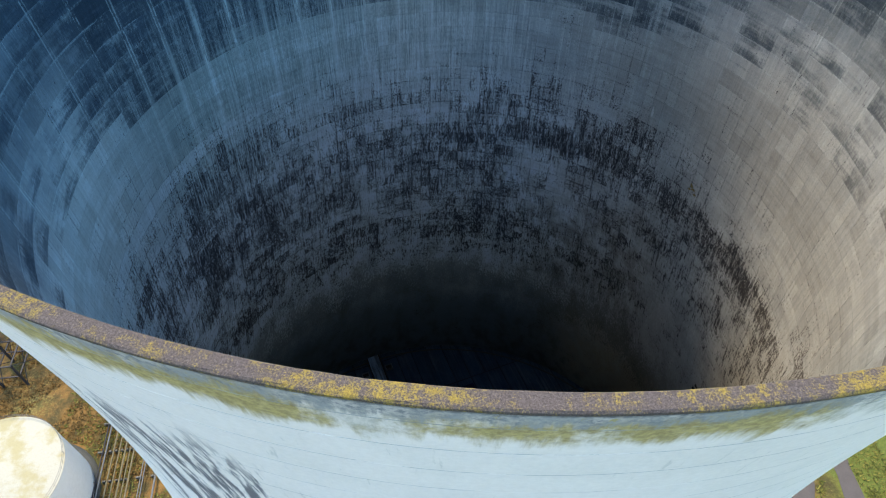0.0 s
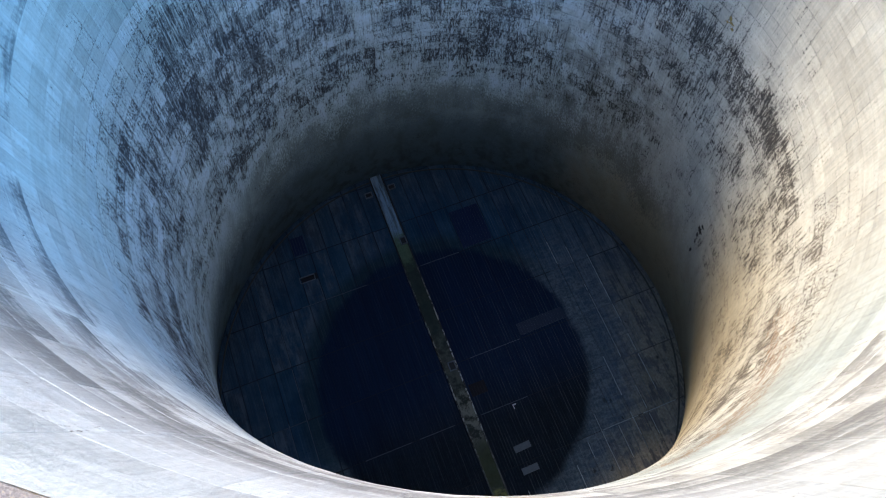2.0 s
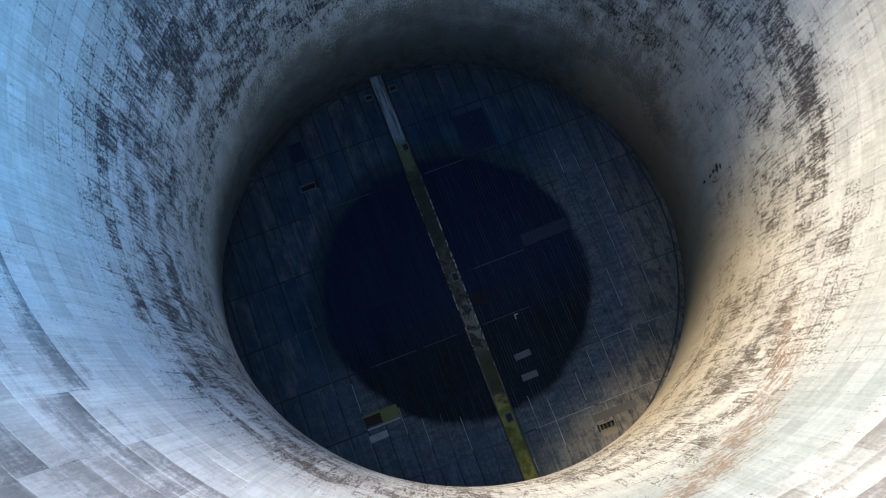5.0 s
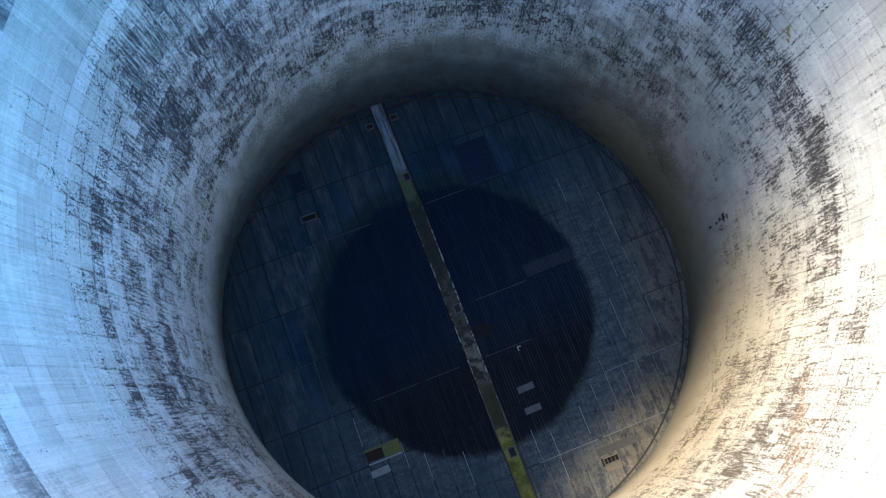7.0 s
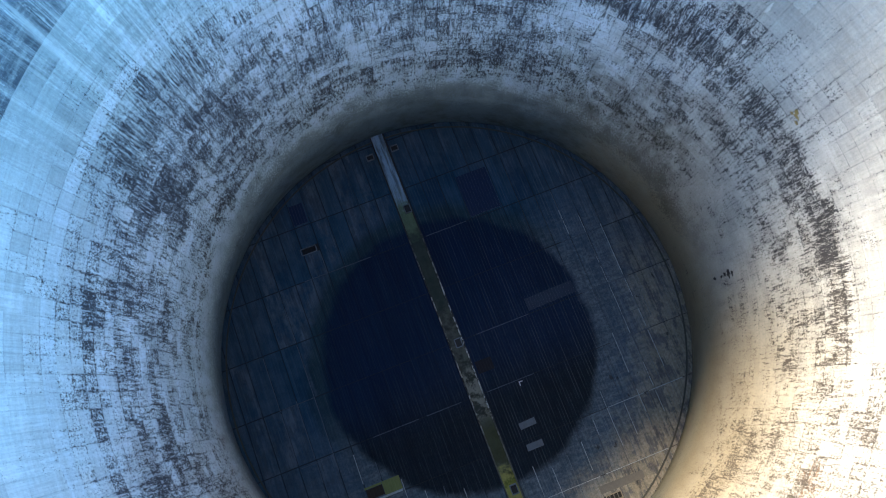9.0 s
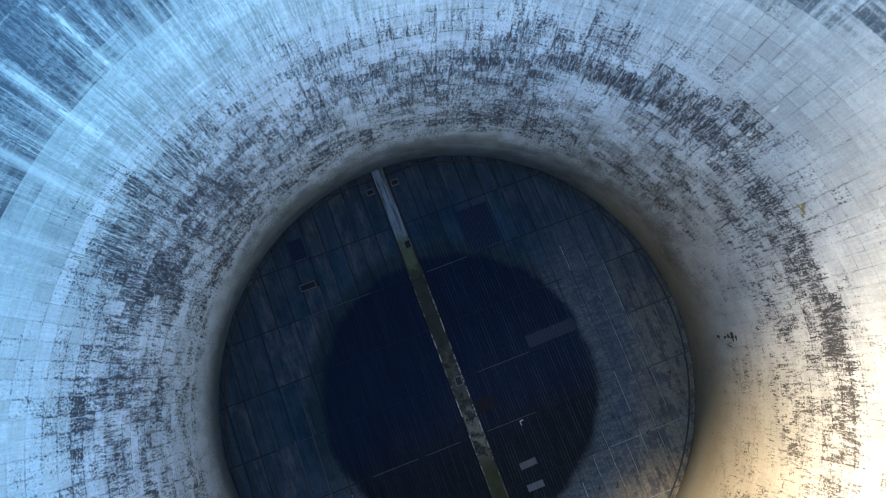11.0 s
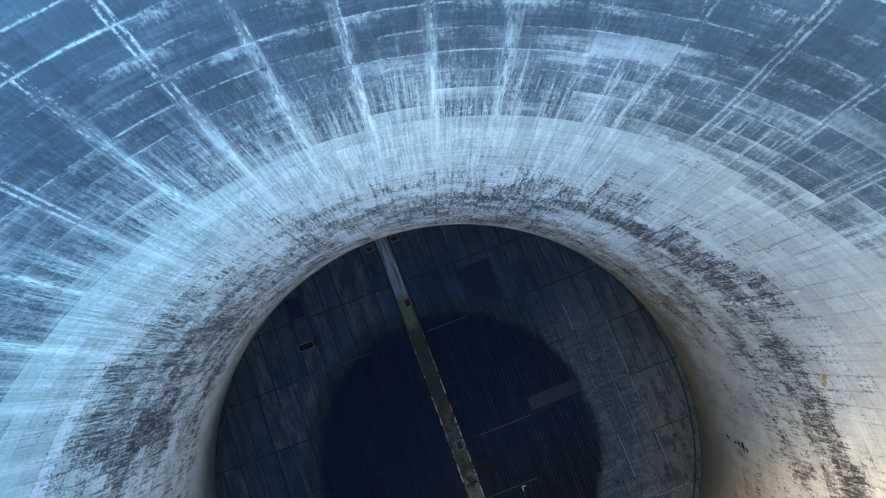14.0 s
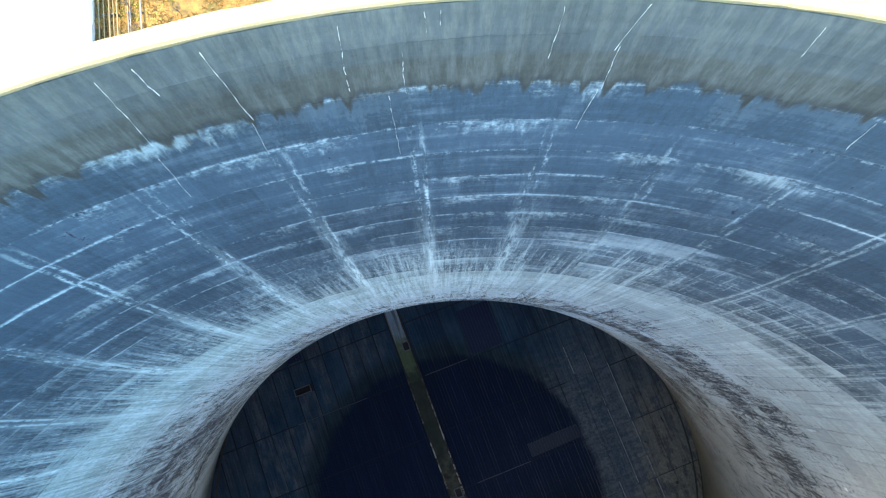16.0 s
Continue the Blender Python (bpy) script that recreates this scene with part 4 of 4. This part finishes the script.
# ---- outside: tanks, pipes, sheds ----
def storage_tank(x, y, r, h):
    ob = thing("storage_tank", "white cylindrical storage tank with a stained cream roof", "tank", at=(x, y, 0))
    n = 72
    bm = bmesh.new()
    courses = 6
    rings = []
    for k in range(courses):
        z0, z1 = h * k / courses, h * (k + 1) / courses
        off = 0.012 * (k % 2)
        rings += [(r + off, z0), (r + off, z1 - 0.03)]
    rings.append((r, h))
    rows = [[bm.verts.new((q * math.sin(2 * math.pi * i / n), q * math.cos(2 * math.pi * i / n), z)) for i in range(n)] for q, z in rings]
    for a, b in zip(rows, rows[1:]):
        for i in range(n):
            bm.faces.new((a[i], a[(i + 1) % n], b[(i + 1) % n], b[i]))
    part("tank_shell", bm, WHITE, ob, "white painted steel plates")
    bm = bmesh.new()
    rows = [[bm.verts.new((q * math.sin(2 * math.pi * i / n), q * math.cos(2 * math.pi * i / n), z)) for i in range(n)] for q, z in ((r + 0.08, h - 0.1), (r + 0.08, h + 0.02), (r * 0.6, h + 0.35), (r * 0.06, h + 0.7))]
    for a, b in zip(rows, rows[1:]):
        for i in range(n):
            bm.faces.new((a[i], a[(i + 1) % n], b[(i + 1) % n], b[i]))
    bm.faces.new(rows[-1])
    roof = part("tank_roof", bm, ROOF_CREAM, ob, "cream roof with yellowish stains")
    bm = bmesh.new()
    q = r + 0.02
    pts = [(q * math.sin(2 * math.pi * i / n), q * math.cos(2 * math.pi * i / n)) for i in range(n)]
    for z in (h + 0.55, h + 1.05):
        for i in range(n):
            rod(bm, (*pts[i], z), (*pts[(i + 1) % n], z), 0.035, 4)
    for i in range(0, n, 3):
        rod(bm, (*pts[i], h), (*pts[i], h + 1.05), 0.035, 4)
    part("guard_rail", bm, STEEL, roof, "thin grey guard rail")
    bm = run(bmesh.new(), [(-0.3, -0.5, h + 0.85), (r * 0.42, -r * 0.9, h + 0.3), (r * 0.36, -r * 1.0, h - 0.6)], 0.14)
    part("roof_pipe", bm, STEEL, roof)
    for i, (deg, z) in enumerate(((110, 2.0), (128, 1.2))):
        a = radians(deg)
        bm = rod(bmesh.new(), (r * math.sin(a), r * math.cos(a), z), ((r + 1.2) * math.sin(a), (r + 1.2) * math.cos(a), z), 0.22, 10)
        part("nozzle", bm, STEEL, ob)
    bm = bmesh.new()  # algae at the foot
    verts = []
    for i in range(13):
        a = radians(175 + i * 3.2)
        hh = 3.4 * math.sin(math.pi * (i + 0.5) / 13) + 0.2
        q = r + 0.03
        verts.append((bm.verts.new((q * math.sin(a), q * math.cos(a), 0.0)), bm.verts.new((q * math.sin(a), q * math.cos(a), hh))))
    for (a, b), (c, d) in zip(verts, verts[1:]):
        bm.faces.new((a, c, d, b))
    part("algae_stain", bm, MOSS_PAINT, ob, "yellow-green algae low on the plates")
    return ob


storage_tank(-77.2, 22.7, 11.5, 13.5)
# added ring; stands in for the dark gap round the tank
slab_ring = lathe("dark_foot_ring", [(12.6, 0.0), (12.6, 0.12), (11.4, 0.12)], WET_CONCRETE, None, 64)
slab_ring.location = (-77.2, 22.7, 0)
tagged(slab_ring, "added dark ring round the foot of the tank", "footing", kind="structure")


def pipe_line(points, r, material, label, group, sleepers=True):
    ob = thing("pipe", label, "pipe", group)
    part("pipe_run", run(bmesh.new(), points, r, 10), material, ob)
    if sleepers:
        a, b = Vector(points[0]), Vector(points[-1])
        k = max(2, int((b - a).length / 6))
        for i in range(1, k):
            c = a.lerp(b, i / k)
            part("pipe_support", box(bmesh.new(), c.x - 0.28, c.x + 0.28, c.y - 0.15, c.y + 0.15, 0.0, c.z - r * 0.8, 0.02), OLD_CONCRETE, ob)
    return ob


for x, r, mat in ((-65.9, 0.17, BLACK_STEEL), (-65.3, 0.2, STEEL), (-63.8, 0.2, PIPE), (-62.7, 0.15, PIPE), (-61.5, 0.22, PIPE), (-60.6, 0.14, PIPE), (-59.8, 0.2, PIPE), (-57.5, 0.13, STEEL), (-57.0, 0.13, STEEL), (-54.7, 0.24, STEEL)):
    pipe_line([(x, -18, 0.9), (x + 0.6, 52, 0.9), (x - 1.0, 118, 0.9)], r * 0.8, mat, "long straight weathered pipe on low concrete sleepers", "parallel pipe run")
pipe_line([(-66, 10.9, 1.5), (-54.6, 10.9, 1.5)], 0.2, STEEL, "short cross pipe over the pipe run", "cross pipes")
pipe_line([(-63, 7.9, 1.5), (-55.2, 7.8, 1.5), (-55.2, 4.0, 1.5)], 0.16, STEEL, "short cross pipe with an elbow", "cross pipes")
pipe_line([(-57.2, 18, 1.3), (-57.2, 14.5, 1.3), (-58.6, 12.8, 1.3), (-58.6, 10.5, 1.3), (-57.8, 10.5, 1.3), (-57.8, 12.6, 1.3), (-56.6, 14.3, 1.3)], 0.15, STEEL, "bent expansion loop of grey pipe", "cross pipes")
pipe_line([(-79.7, 5.7, 0.7), (-68.5, 5.5, 0.7)], 0.17, STEEL, "grey pipe on the ground by bare shrubs", "cross pipes")
pipe_line([(-76, 2.9, 0.7), (-67.6, 2.8, 0.7), (-66.0, 1.2, 0.7)], 0.17, STEEL, "grey pipe with a bend on the ground", "cross pipes")
pipe_line([(-71.5, 14.5, 1.0), (-67.5, 10.5, 1.0), (-65.5, 10.2, 1.0)], 0.2, STEEL, "grey pipe from the tank to the pipe run", "cross pipes")
for i in range(5):
    d = i * 0.75
    pipe_line([(-92 + d, 16.5 + d * 0.8, 0.8), (-76 + d, 2.0 + d * 0.8, 0.8), (-66 + d, -7.0 + d * 0.8, 0.8)], 0.2, RED_PIPE if i in (0, 4) else STEEL, "slanting row of rusty and grey pipes", "slanting pipes", False)


def footbridge():
    ob = thing("pipe_footbridge", "narrow steel footbridge over the pipe run", "footbridge", at=(-60, 13.6, 0))
    bm = bmesh.new()
    for y in (-0.5, 0.5):
        box(bm, -7, 7, y - 0.04, y + 0.04, 1.86, 2.0)
    for i in range(57):
        box(bm, -7 + i * 0.25 - 0.04, -7 + i * 0.25 + 0.04, -0.5, 0.5, 1.93, 1.97)
    deck_way = part("walkway", bm, STEEL, ob, "open steel grating")
    for y in (-0.5, 0.5):
        bm = run(bmesh.new(), [(-7, y, 3.0), (7, y, 3.0)], 0.04, 6)
        run(bm, [(-7, y, 2.5), (7, y, 2.5)], 0.03, 6)
        for i in range(8):
            rod(bm, (-7 + 2 * i, y, 1.95), (-7 + 2 * i, y, 3.0), 0.035, 6)
        part("handrail", bm, STEEL, deck_way)
    for x in (-6.8, -2.2, 2.2, 6.8):
        part("leg", box(bmesh.new(), x - 0.1, x + 0.1, -0.4, 0.4, 0, 1.9, 0.01), STEEL, ob)


footbridge()


def kiosk():
    ob = thing("equipment_kiosk", "white boxy equipment kiosk with two mossy roof panels", "kiosk", at=(-69.8, 9.8, 0))
    part("body", box(bmesh.new(), -2.3, 2.3, -1.4, 1.4, 0, 2.5, 0.05), WHITE, ob)
    for x in (-1.15, 1.15):
        part("roof_panel", box(bmesh.new(), x - 0.95, x + 0.95, -1.15, 1.15, 2.5, 2.58, 0.03), ROOF_MOSS, ob, "panel green with moss")
    part("door", box(bmesh.new(), -0.5, 0.5, -1.45, -1.4, 0.1, 2.1, 0.01), STEEL, ob)


kiosk()


def gantry():
    ob = thing("lattice_gantry", "dark steel lattice framework standing in the scrub", "steel framework", at=(-90.1, 56.2, 0))
    posts = [(x, y) for x in (-5, 0, 5) for y in (-6.5, 0, 6.5)]
    for x, y in posts:
        part("post", box(bmesh.new(), x - 0.2, x + 0.2, y - 0.2, y + 0.2, 0, 8, 0.02), BLACK_STEEL, ob)
    for z in (4.0, 8.0):
        for x in (-5, 0, 5):
            part("beam", box(bmesh.new(), x - 0.15, x + 0.15, -6.5, 6.5, z - 0.2, z, 0.01), BLACK_STEEL, ob)
        for y in (-6.5, 0, 6.5):
            part("beam", box(bmesh.new(), -5, 5, y - 0.15, y + 0.15, z - 0.45, z - 0.22, 0.01), BLACK_STEEL, ob)
    for y0, y1 in ((-6.5, 0), (0, 6.5)):
        for x in (-5, 0, 5):
            part("brace", rod(bmesh.new(), (x, y0, 0.3), (x, y1, 7.8), 0.08, 6), BLACK_STEEL, ob)
            part("brace", rod(bmesh.new(), (x, y1, 0.3), (x, y0, 7.8), 0.08, 6), BLACK_STEEL, ob)
    for k in range(6):
        bm = bmesh.new()
        r = 3.4 - k * 0.42
        pts = [(-1 + r * math.cos(i * math.pi / 12), 2 + r * math.sin(i * math.pi / 12), 8.1) for i in range(25)]
        run(bm, pts, 0.06, 5)
        part("coil", bm, BLACK_STEEL, ob)


gantry()


def shed():
    ob = thing("industrial_shed", "large industrial shed with a bright white roof", "shed", at=(-85.4, 118.2, 0))
    part("wall", box(bmesh.new(), -19.6, 19.6, -25, 25, 0, 7.8, 0.05), WHITE, ob)
    for i in range(8):
        x = -20 + 5 * i
        part("roof_sheet", box(bmesh.new(), x + 0.02, x + 4.98, -25.3, 25.3, 7.8, 8.0, 0.03), WHITE, ob)


shed()


def bare_tree(x, y, h, seed):
    rnd = random.Random(seed)
    ob = thing("bare_tree", "leafless grey-brown scrub tree with fine twigs", "tree", "scrub trees", at=(x, y, 0))
    bm = bmesh.new()
    tw = bmesh.new()

    def grow(mesh, a, d, ln, r, depth):
        b = a + d * ln
        m = Matrix.Translation((a + b) / 2) @ (b - a).to_track_quat("Z", "Y").to_matrix().to_4x4()
        bmesh.ops.create_cone(mesh, segments=5 if depth < 2 else 3, radius1=r, radius2=r * 0.65, depth=ln, cap_ends=False, matrix=m)
        if depth < 4:
            for _ in range(4 if depth else 5):
                e = (d + Vector((rnd.uniform(-1, 1), rnd.uniform(-1, 1), rnd.uniform(-0.2, 0.6))) * 0.75).normalized()
                grow(bm if depth < 1 else tw, a.lerp(b, rnd.uniform(0.5, 1.0)), e, ln * rnd.uniform(0.5, 0.75), r * 0.55, depth + 1)

    grow(bm, Vector((0, 0, 0)), Vector((0, 0, 1)), h * 0.36, h * 0.022, 0)
    part("trunk", bm, TWIG, ob)
    part("crown", tw, TWIG, ob)


for i, (x, y, h) in enumerate(((-75.5, 7.5, 4.5), (-72, 5, 4), (-80, 3.5, 4.5), (-85, 8, 4), (-71.5, 1.0, 3.6), (-58, 107, 6), (-54, 111, 6), (-49.5, 108, 5.5), (-56, 100, 5), (-47, 104, 5))):
    bare_tree(x, y, h, 100 + i)


def barrier():
    ob = thing("road_barrier", "small weathered barrier with orange ends between two roads", "barrier", at=(73.0, -8.4, 0))
    for z in (0.45, 0.85):
        part("rail", box(bmesh.new(), -1.5, 1.5, -0.06, 0.06, z, z + 0.2, 0.01, Matrix.Rotation(radians(-35), 4, "Z")), BARE, ob)
    for s in (-1.5, 1.5):
        m = Matrix.Rotation(radians(-35), 4, "Z")
        part("end_block", box(bmesh.new(), s - 0.25, s + 0.25, -0.25, 0.25, 0, 1.1, 0.05, m), ORANGE, ob)


barrier()


def frame_gate():
    ob = thing("low_gate", "low white tubular gate with a yellow post in the verge", "gate", at=(78.9, -1.8, 0))
    bm = run(bmesh.new(), [(-0.6, 1.4, 0.2), (-0.6, 1.4, 1.1), (0.6, -1.6, 1.1), (0.6, -1.6, 0.2), (-0.6, 1.4, 0.2)], 0.06, 6)
    part("tube_frame", bm, WHITE, ob)
    part("post", box(bmesh.new(), -0.95, -0.45, 1.4, 2.1, 0, 1.2, 0.04), YELLOW, ob)


frame_gate()


def tufts(name, areas, count, size, material, label, category, seed):
    """Uneven low growth: many small leaning blades in one mesh."""
    rnd = np.random.RandomState(seed)
    verts, faces = [], []
    for (x0, x1, y0, y1, share) in areas:
        for _ in range(int(count * share)):
            x, y = rnd.uniform(x0, x1), rnd.uniform(y0, y1)
            if math.hypot(x, y) < 48 or math.hypot(x + 77.2, y - 22.7) < 13.0 or noise.noise((x * 0.12, y * 0.12, seed)) < -0.12:
                continue
            if 56.0 < x < 84 and (abs(x - (66.5 + (y + 10) * 0.49) + 4.3) < 4.4 or abs(x - 79.5 - y * 0.05) < 3.2):
                continue
            s = size * rnd.uniform(0.5, 1.5)
            for _ in range(3):
                a = rnd.uniform(0, 6.28)
                dx, dy = math.cos(a) * s, math.sin(a) * s
                k = len(verts)
                verts += [(x - dy * 0.35, y + dx * 0.35, 0), (x + dy * 0.35, y - dx * 0.35, 0), (x + dx, y + dy, s * rnd.uniform(0.5, 1.1))]
                faces.append((k, k + 1, k + 2))
    tagged(mesh_ob(name, verts, faces, material), label, category, kind="stuff")


tufts("bracken", ((-112, -44, -14, 75, 0.75), (-100, -30, 92, 125, 0.25)), 34000, 0.38, BRACKEN, "brown dead bracken covering the rough ground", "bracken", 5)
tufts("grass", ((55, 100, -25, 25, 0.55), (-75, -44, -14, 115, 0.45)), 22000, 0.36, GRASS, "rank yellow-green grass", "grass", 6)


# ---- pieces last: wall panels and deck panels ----
GAP, PROUD = 0.005, 0.004
WHOLE = LIFT_AT + LIFT * 66  # from here up a panel fills a whole sector
LOW = LIFT_AT + LIFT * 5


def panel_mesh(verts, faces, z0, z1, a0, a1, off):
    """One formwork panel with bevelled edges, curved over two facets."""
    k = len(verts)
    g = GAP / radius(z0)
    cols = (a0 + g, (a0 + a1) / 2, a1 - g)
    for z in (z0 + GAP * 1.4, z1 - GAP * 1.4):
        for a in cols:
            r = radius(z) + off
            verts.append((r * math.sin(a), r * math.cos(a), z))
    g = 0.0
    cols = (a0 + g, (a0 + a1) / 2, a1 - g)
    for z in (z0, z1):
        for a in cols:
            r = radius(z) + PROUD
            verts.append((r * math.sin(a), r * math.cos(a), z))
    faces += [(k, k + 3, k + 4, k + 1), (k + 1, k + 4, k + 5, k + 2), (k, k + 1, k + 7, k + 6), (k + 1, k + 2, k + 8, k + 7), (k + 2, k + 5, k + 11, k + 8), (k + 5, k + 4, k + 10, k + 11), (k + 4, k + 3, k + 9, k + 10), (k + 3, k, k + 6, k + 9)]


def wall_panels():
    rnd = random.Random(11)
    lifts = int((RIM - 0.1 - LOW) / LIFT) + 1
    meshes = {}
    for i in range(lifts):
        z0, z1 = LOW + i * LIFT, min(LOW + (i + 1) * LIFT, RIM - 0.1)
        if z1 - z0 < 0.2:
            continue
        count = SECTORS if z0 > WHOLE - 0.1 else SECTORS * WIDE
        step = 2 * math.pi / count
        verts, faces = [], []
        for j in range(count):
            a0, off = radians(TURN_AT) + j * step, rnd.uniform(-0.004, 0.004)
            if i < lifts - 5:
                panel_mesh(verts, faces, z0, z1, a0, a0 + step, off)
                continue
            if i not in meshes:
                lone_verts, lone_faces = [], []
                panel_mesh(lone_verts, lone_faces, z0, z1, -step / 2, step / 2, 0.0)
                meshes[i] = bpy.data.meshes.new("shell_panel")
                meshes[i].from_pydata(lone_verts, [], lone_faces)
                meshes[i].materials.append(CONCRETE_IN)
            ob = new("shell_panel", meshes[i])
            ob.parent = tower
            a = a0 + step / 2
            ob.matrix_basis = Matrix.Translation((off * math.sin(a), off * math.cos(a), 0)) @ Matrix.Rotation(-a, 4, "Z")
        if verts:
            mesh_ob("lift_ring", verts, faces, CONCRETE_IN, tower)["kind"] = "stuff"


wall_panels()


def deck_panels():
    du, dv, u_at, v_at = 10.15, 3.2, -0.2, 1.4
    slats = 6
    rnd = random.Random(4)
    shared = {}

    def lim(v):
        return math.sqrt(max(0.0, DECK_R**2 - (v - OFF) ** 2))

    def build(u0, u1, v0, v1, k):
        """Ridged strip: slats with grooves between, its ends cut to the round wall."""
        section = []
        w = (v1 - v0) / k
        for i in range(k):
            a = v0 + w * i
            section += [(a + 0.012, -0.06), (a + 0.04, 0.0), (a + w - 0.04, 0.0), (a + w - 0.012, -0.06)]
        verts, faces = [], []
        for v, z in section:
            l = lim(v)
            p, q = max(u0 + 0.04, -l), min(u1 - 0.04, l)
            if q - p < 0.02:
                p = q = max(min(u0, l), -l)
            verts += [(p, v, z), (q, v, z)]
        for i in range(len(section) - 1):
            a, b, c, d = 2 * i, 2 * i + 1, 2 * i + 3, 2 * i + 2
            if (Vector(verts[a]) - Vector(verts[b])).length > 0.05 or (Vector(verts[c]) - Vector(verts[d])).length > 0.05:
                faces.append((a, b, c, d))
        return verts, faces

    def lay(u0, u1, v0, v1, k=slats):
        w0, w1 = v0 - OFF, v1 - OFF
        corner = max(math.hypot(a, b) for a in (u0, u1) for b in (w0, w1))
        near = math.hypot(max(0, max(u0, -u1)), max(0, max(w0, -w1)))
        if near > DECK_R - 0.3 or u1 - u0 < 0.1:
            return
        z = rnd.uniform(-0.015, 0.02)
        if corner < DECK_R:
            key = (round(u1 - u0, 3), round(v1 - v0, 3), k)
            if key not in shared:
                cu, cv = (u0 + u1) / 2, (v0 + v1) / 2
                verts, faces = build(u0, u1, v0, v1, k)
                me = bpy.data.meshes.new("deck_panel")
                me.from_pydata([(x - cu, y - cv, h) for x, y, h in verts], [], faces)
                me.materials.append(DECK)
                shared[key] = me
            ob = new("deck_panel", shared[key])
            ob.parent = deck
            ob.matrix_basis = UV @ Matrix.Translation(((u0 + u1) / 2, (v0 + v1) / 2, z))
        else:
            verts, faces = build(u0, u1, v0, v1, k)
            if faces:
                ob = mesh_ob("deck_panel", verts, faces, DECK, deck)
                ob.matrix_basis = UV @ Matrix.Translation((0, 0, z))

    columns = [(v_at + dv * i, v_at + dv * (i + 1), slats) for i in range(13)]
    columns += [(-b, -a, k) for a, b, k in columns]
    for v0, v1, k in columns:
        for i in range(-5, 5):
            u0, u1 = u_at + du * i, u_at + du * (i + 1)
            cuts = sorted((max(u0, c[0]), min(u1, c[1])) for c in OPEN if c[2] < (v0 + v1) / 2 < c[3] and c[0] < u1 and c[1] > u0)
            at = u0
            for a, b in cuts:
                lay(at, a, v0, v1, k)
                at = b
            lay(at, u1, v0, v1, k)


deck_panels()


def deck_ribs():
    """Pale edge battens along many panel joints, standing a little proud."""
    rnd = random.Random(9)

    def batten(u0, u1, v, wide, material):
        l = math.sqrt(max(0.0, DECK_R**2 - (v - OFF) ** 2)) - 0.5
        u0, u1 = max(u0, -l), min(u1, l)
        if u1 - u0 < 0.8 or any(c[2] - 0.2 < v < c[3] + 0.2 and c[0] < u1 and c[1] > u0 for c in OPEN):
            return
        deck_box("joint_batten", u0, u1, v - wide, v + wide, -0.02, 0.06, material, deck, "", 0.01)

    runs = ((-20, -11, 27.0), (8.4, 16, 27.0), (19, 25.6, 27.0), (-14, -4, 30.1), (-3.6, 9.6, 30.1), (10.2, 19.8, 30.1), (20.4, 25, 30.1), (-11, -0.6, 33.3), (0, 9.7, 33.3),
            (10.2, 21, 33.3), (20.4, 26.4, 24.0), (17, 27.2, 20.8), (21, 31.5, 17.6), (23.8, 29.9, 14.2), (25, 35.3, 11.0), (26, 34.8, 7.8), (24.5, 33.6, 4.7), (31, 37, 1.7))
    for u0, u1, v in runs:
        u = u0
        while u < u1 - 0.8:  # each run lies in lengths, some slightly off line
            e = min(u1, u + rnd.uniform(2.2, 5.5))
            batten(u, e - rnd.choice((0.0, 0.05, 0.25)), v + rnd.uniform(-0.03, 0.03), rnd.choice((0.035, 0.05, 0.065)), BARE if rnd.random() < 0.75 else DULL)
            u = e
    for u0, u1, v in ((-17, -10.5, -27.0), (-10, -0.6, -27.0), (0.2, 13.0, -27.0), (-0.8, 9.8, -30.2), (10.1, 14, -30.2), (-10, 0, -33.4), (0.3, 9.5, -33.4), (-24.5, -20.5, -17.5), (-28, -24.5, -14.5)):
        batten(u0, u1, v, 0.06, DIM)
    for k in range(1, 9):
        v = -1.4 - 3.2 * k
        u = math.sqrt(max(0.0, 26.0**2 - v * v)) + rnd.uniform(-2.0, 1.5)
        batten(u, u + rnd.uniform(2.5, 7.0), v, 0.06, BARE if rnd.random() < 0.5 else DIM)
        if rnd.random() < 0.7:
            batten(u + 1.0, u + rnd.uniform(2.5, 4.0), v - 1.6, 0.03, DIM)
    for u, v in ((14, 31.7), (18, 28.6), (21, 25.6), (24, 22.4), (27, 12.5), (28, 9.4), (27, 6.3), (22, 31.7), (4, 35.0)):
        batten(u, u + rnd.uniform(2.5, 5.0), v, 0.03, DIM)
    for u, v0, v1 in ((-0.2, 4, 14), (-0.2, 25, 34), (9.95, 2, 11), (30.25, 4, 15), (30.25, 16, 30), (20.1, 21, 28), (20.1, 29, 36), (6.0, 27, 34), (9.95, -19.5, -11), (9.95, -9.5, -3), (9.95, 26, 34), (-0.2, -33, -27), (-20.5, -22, -9), (-10.35, 25, 33), (10.4, -33, -27), (30.25, -18, -2), (-20.5, 2, 10)):
        l = math.sqrt(DECK_R**2 - u**2) - 1.8
        deck_box("joint_batten", u - 0.05, u + 0.05, max(v0, -l), min(v1, l), 0.0, 0.075, BARE if u > 15 and v0 > 0 else DIM, deck, "", 0.01)


deck_ribs()
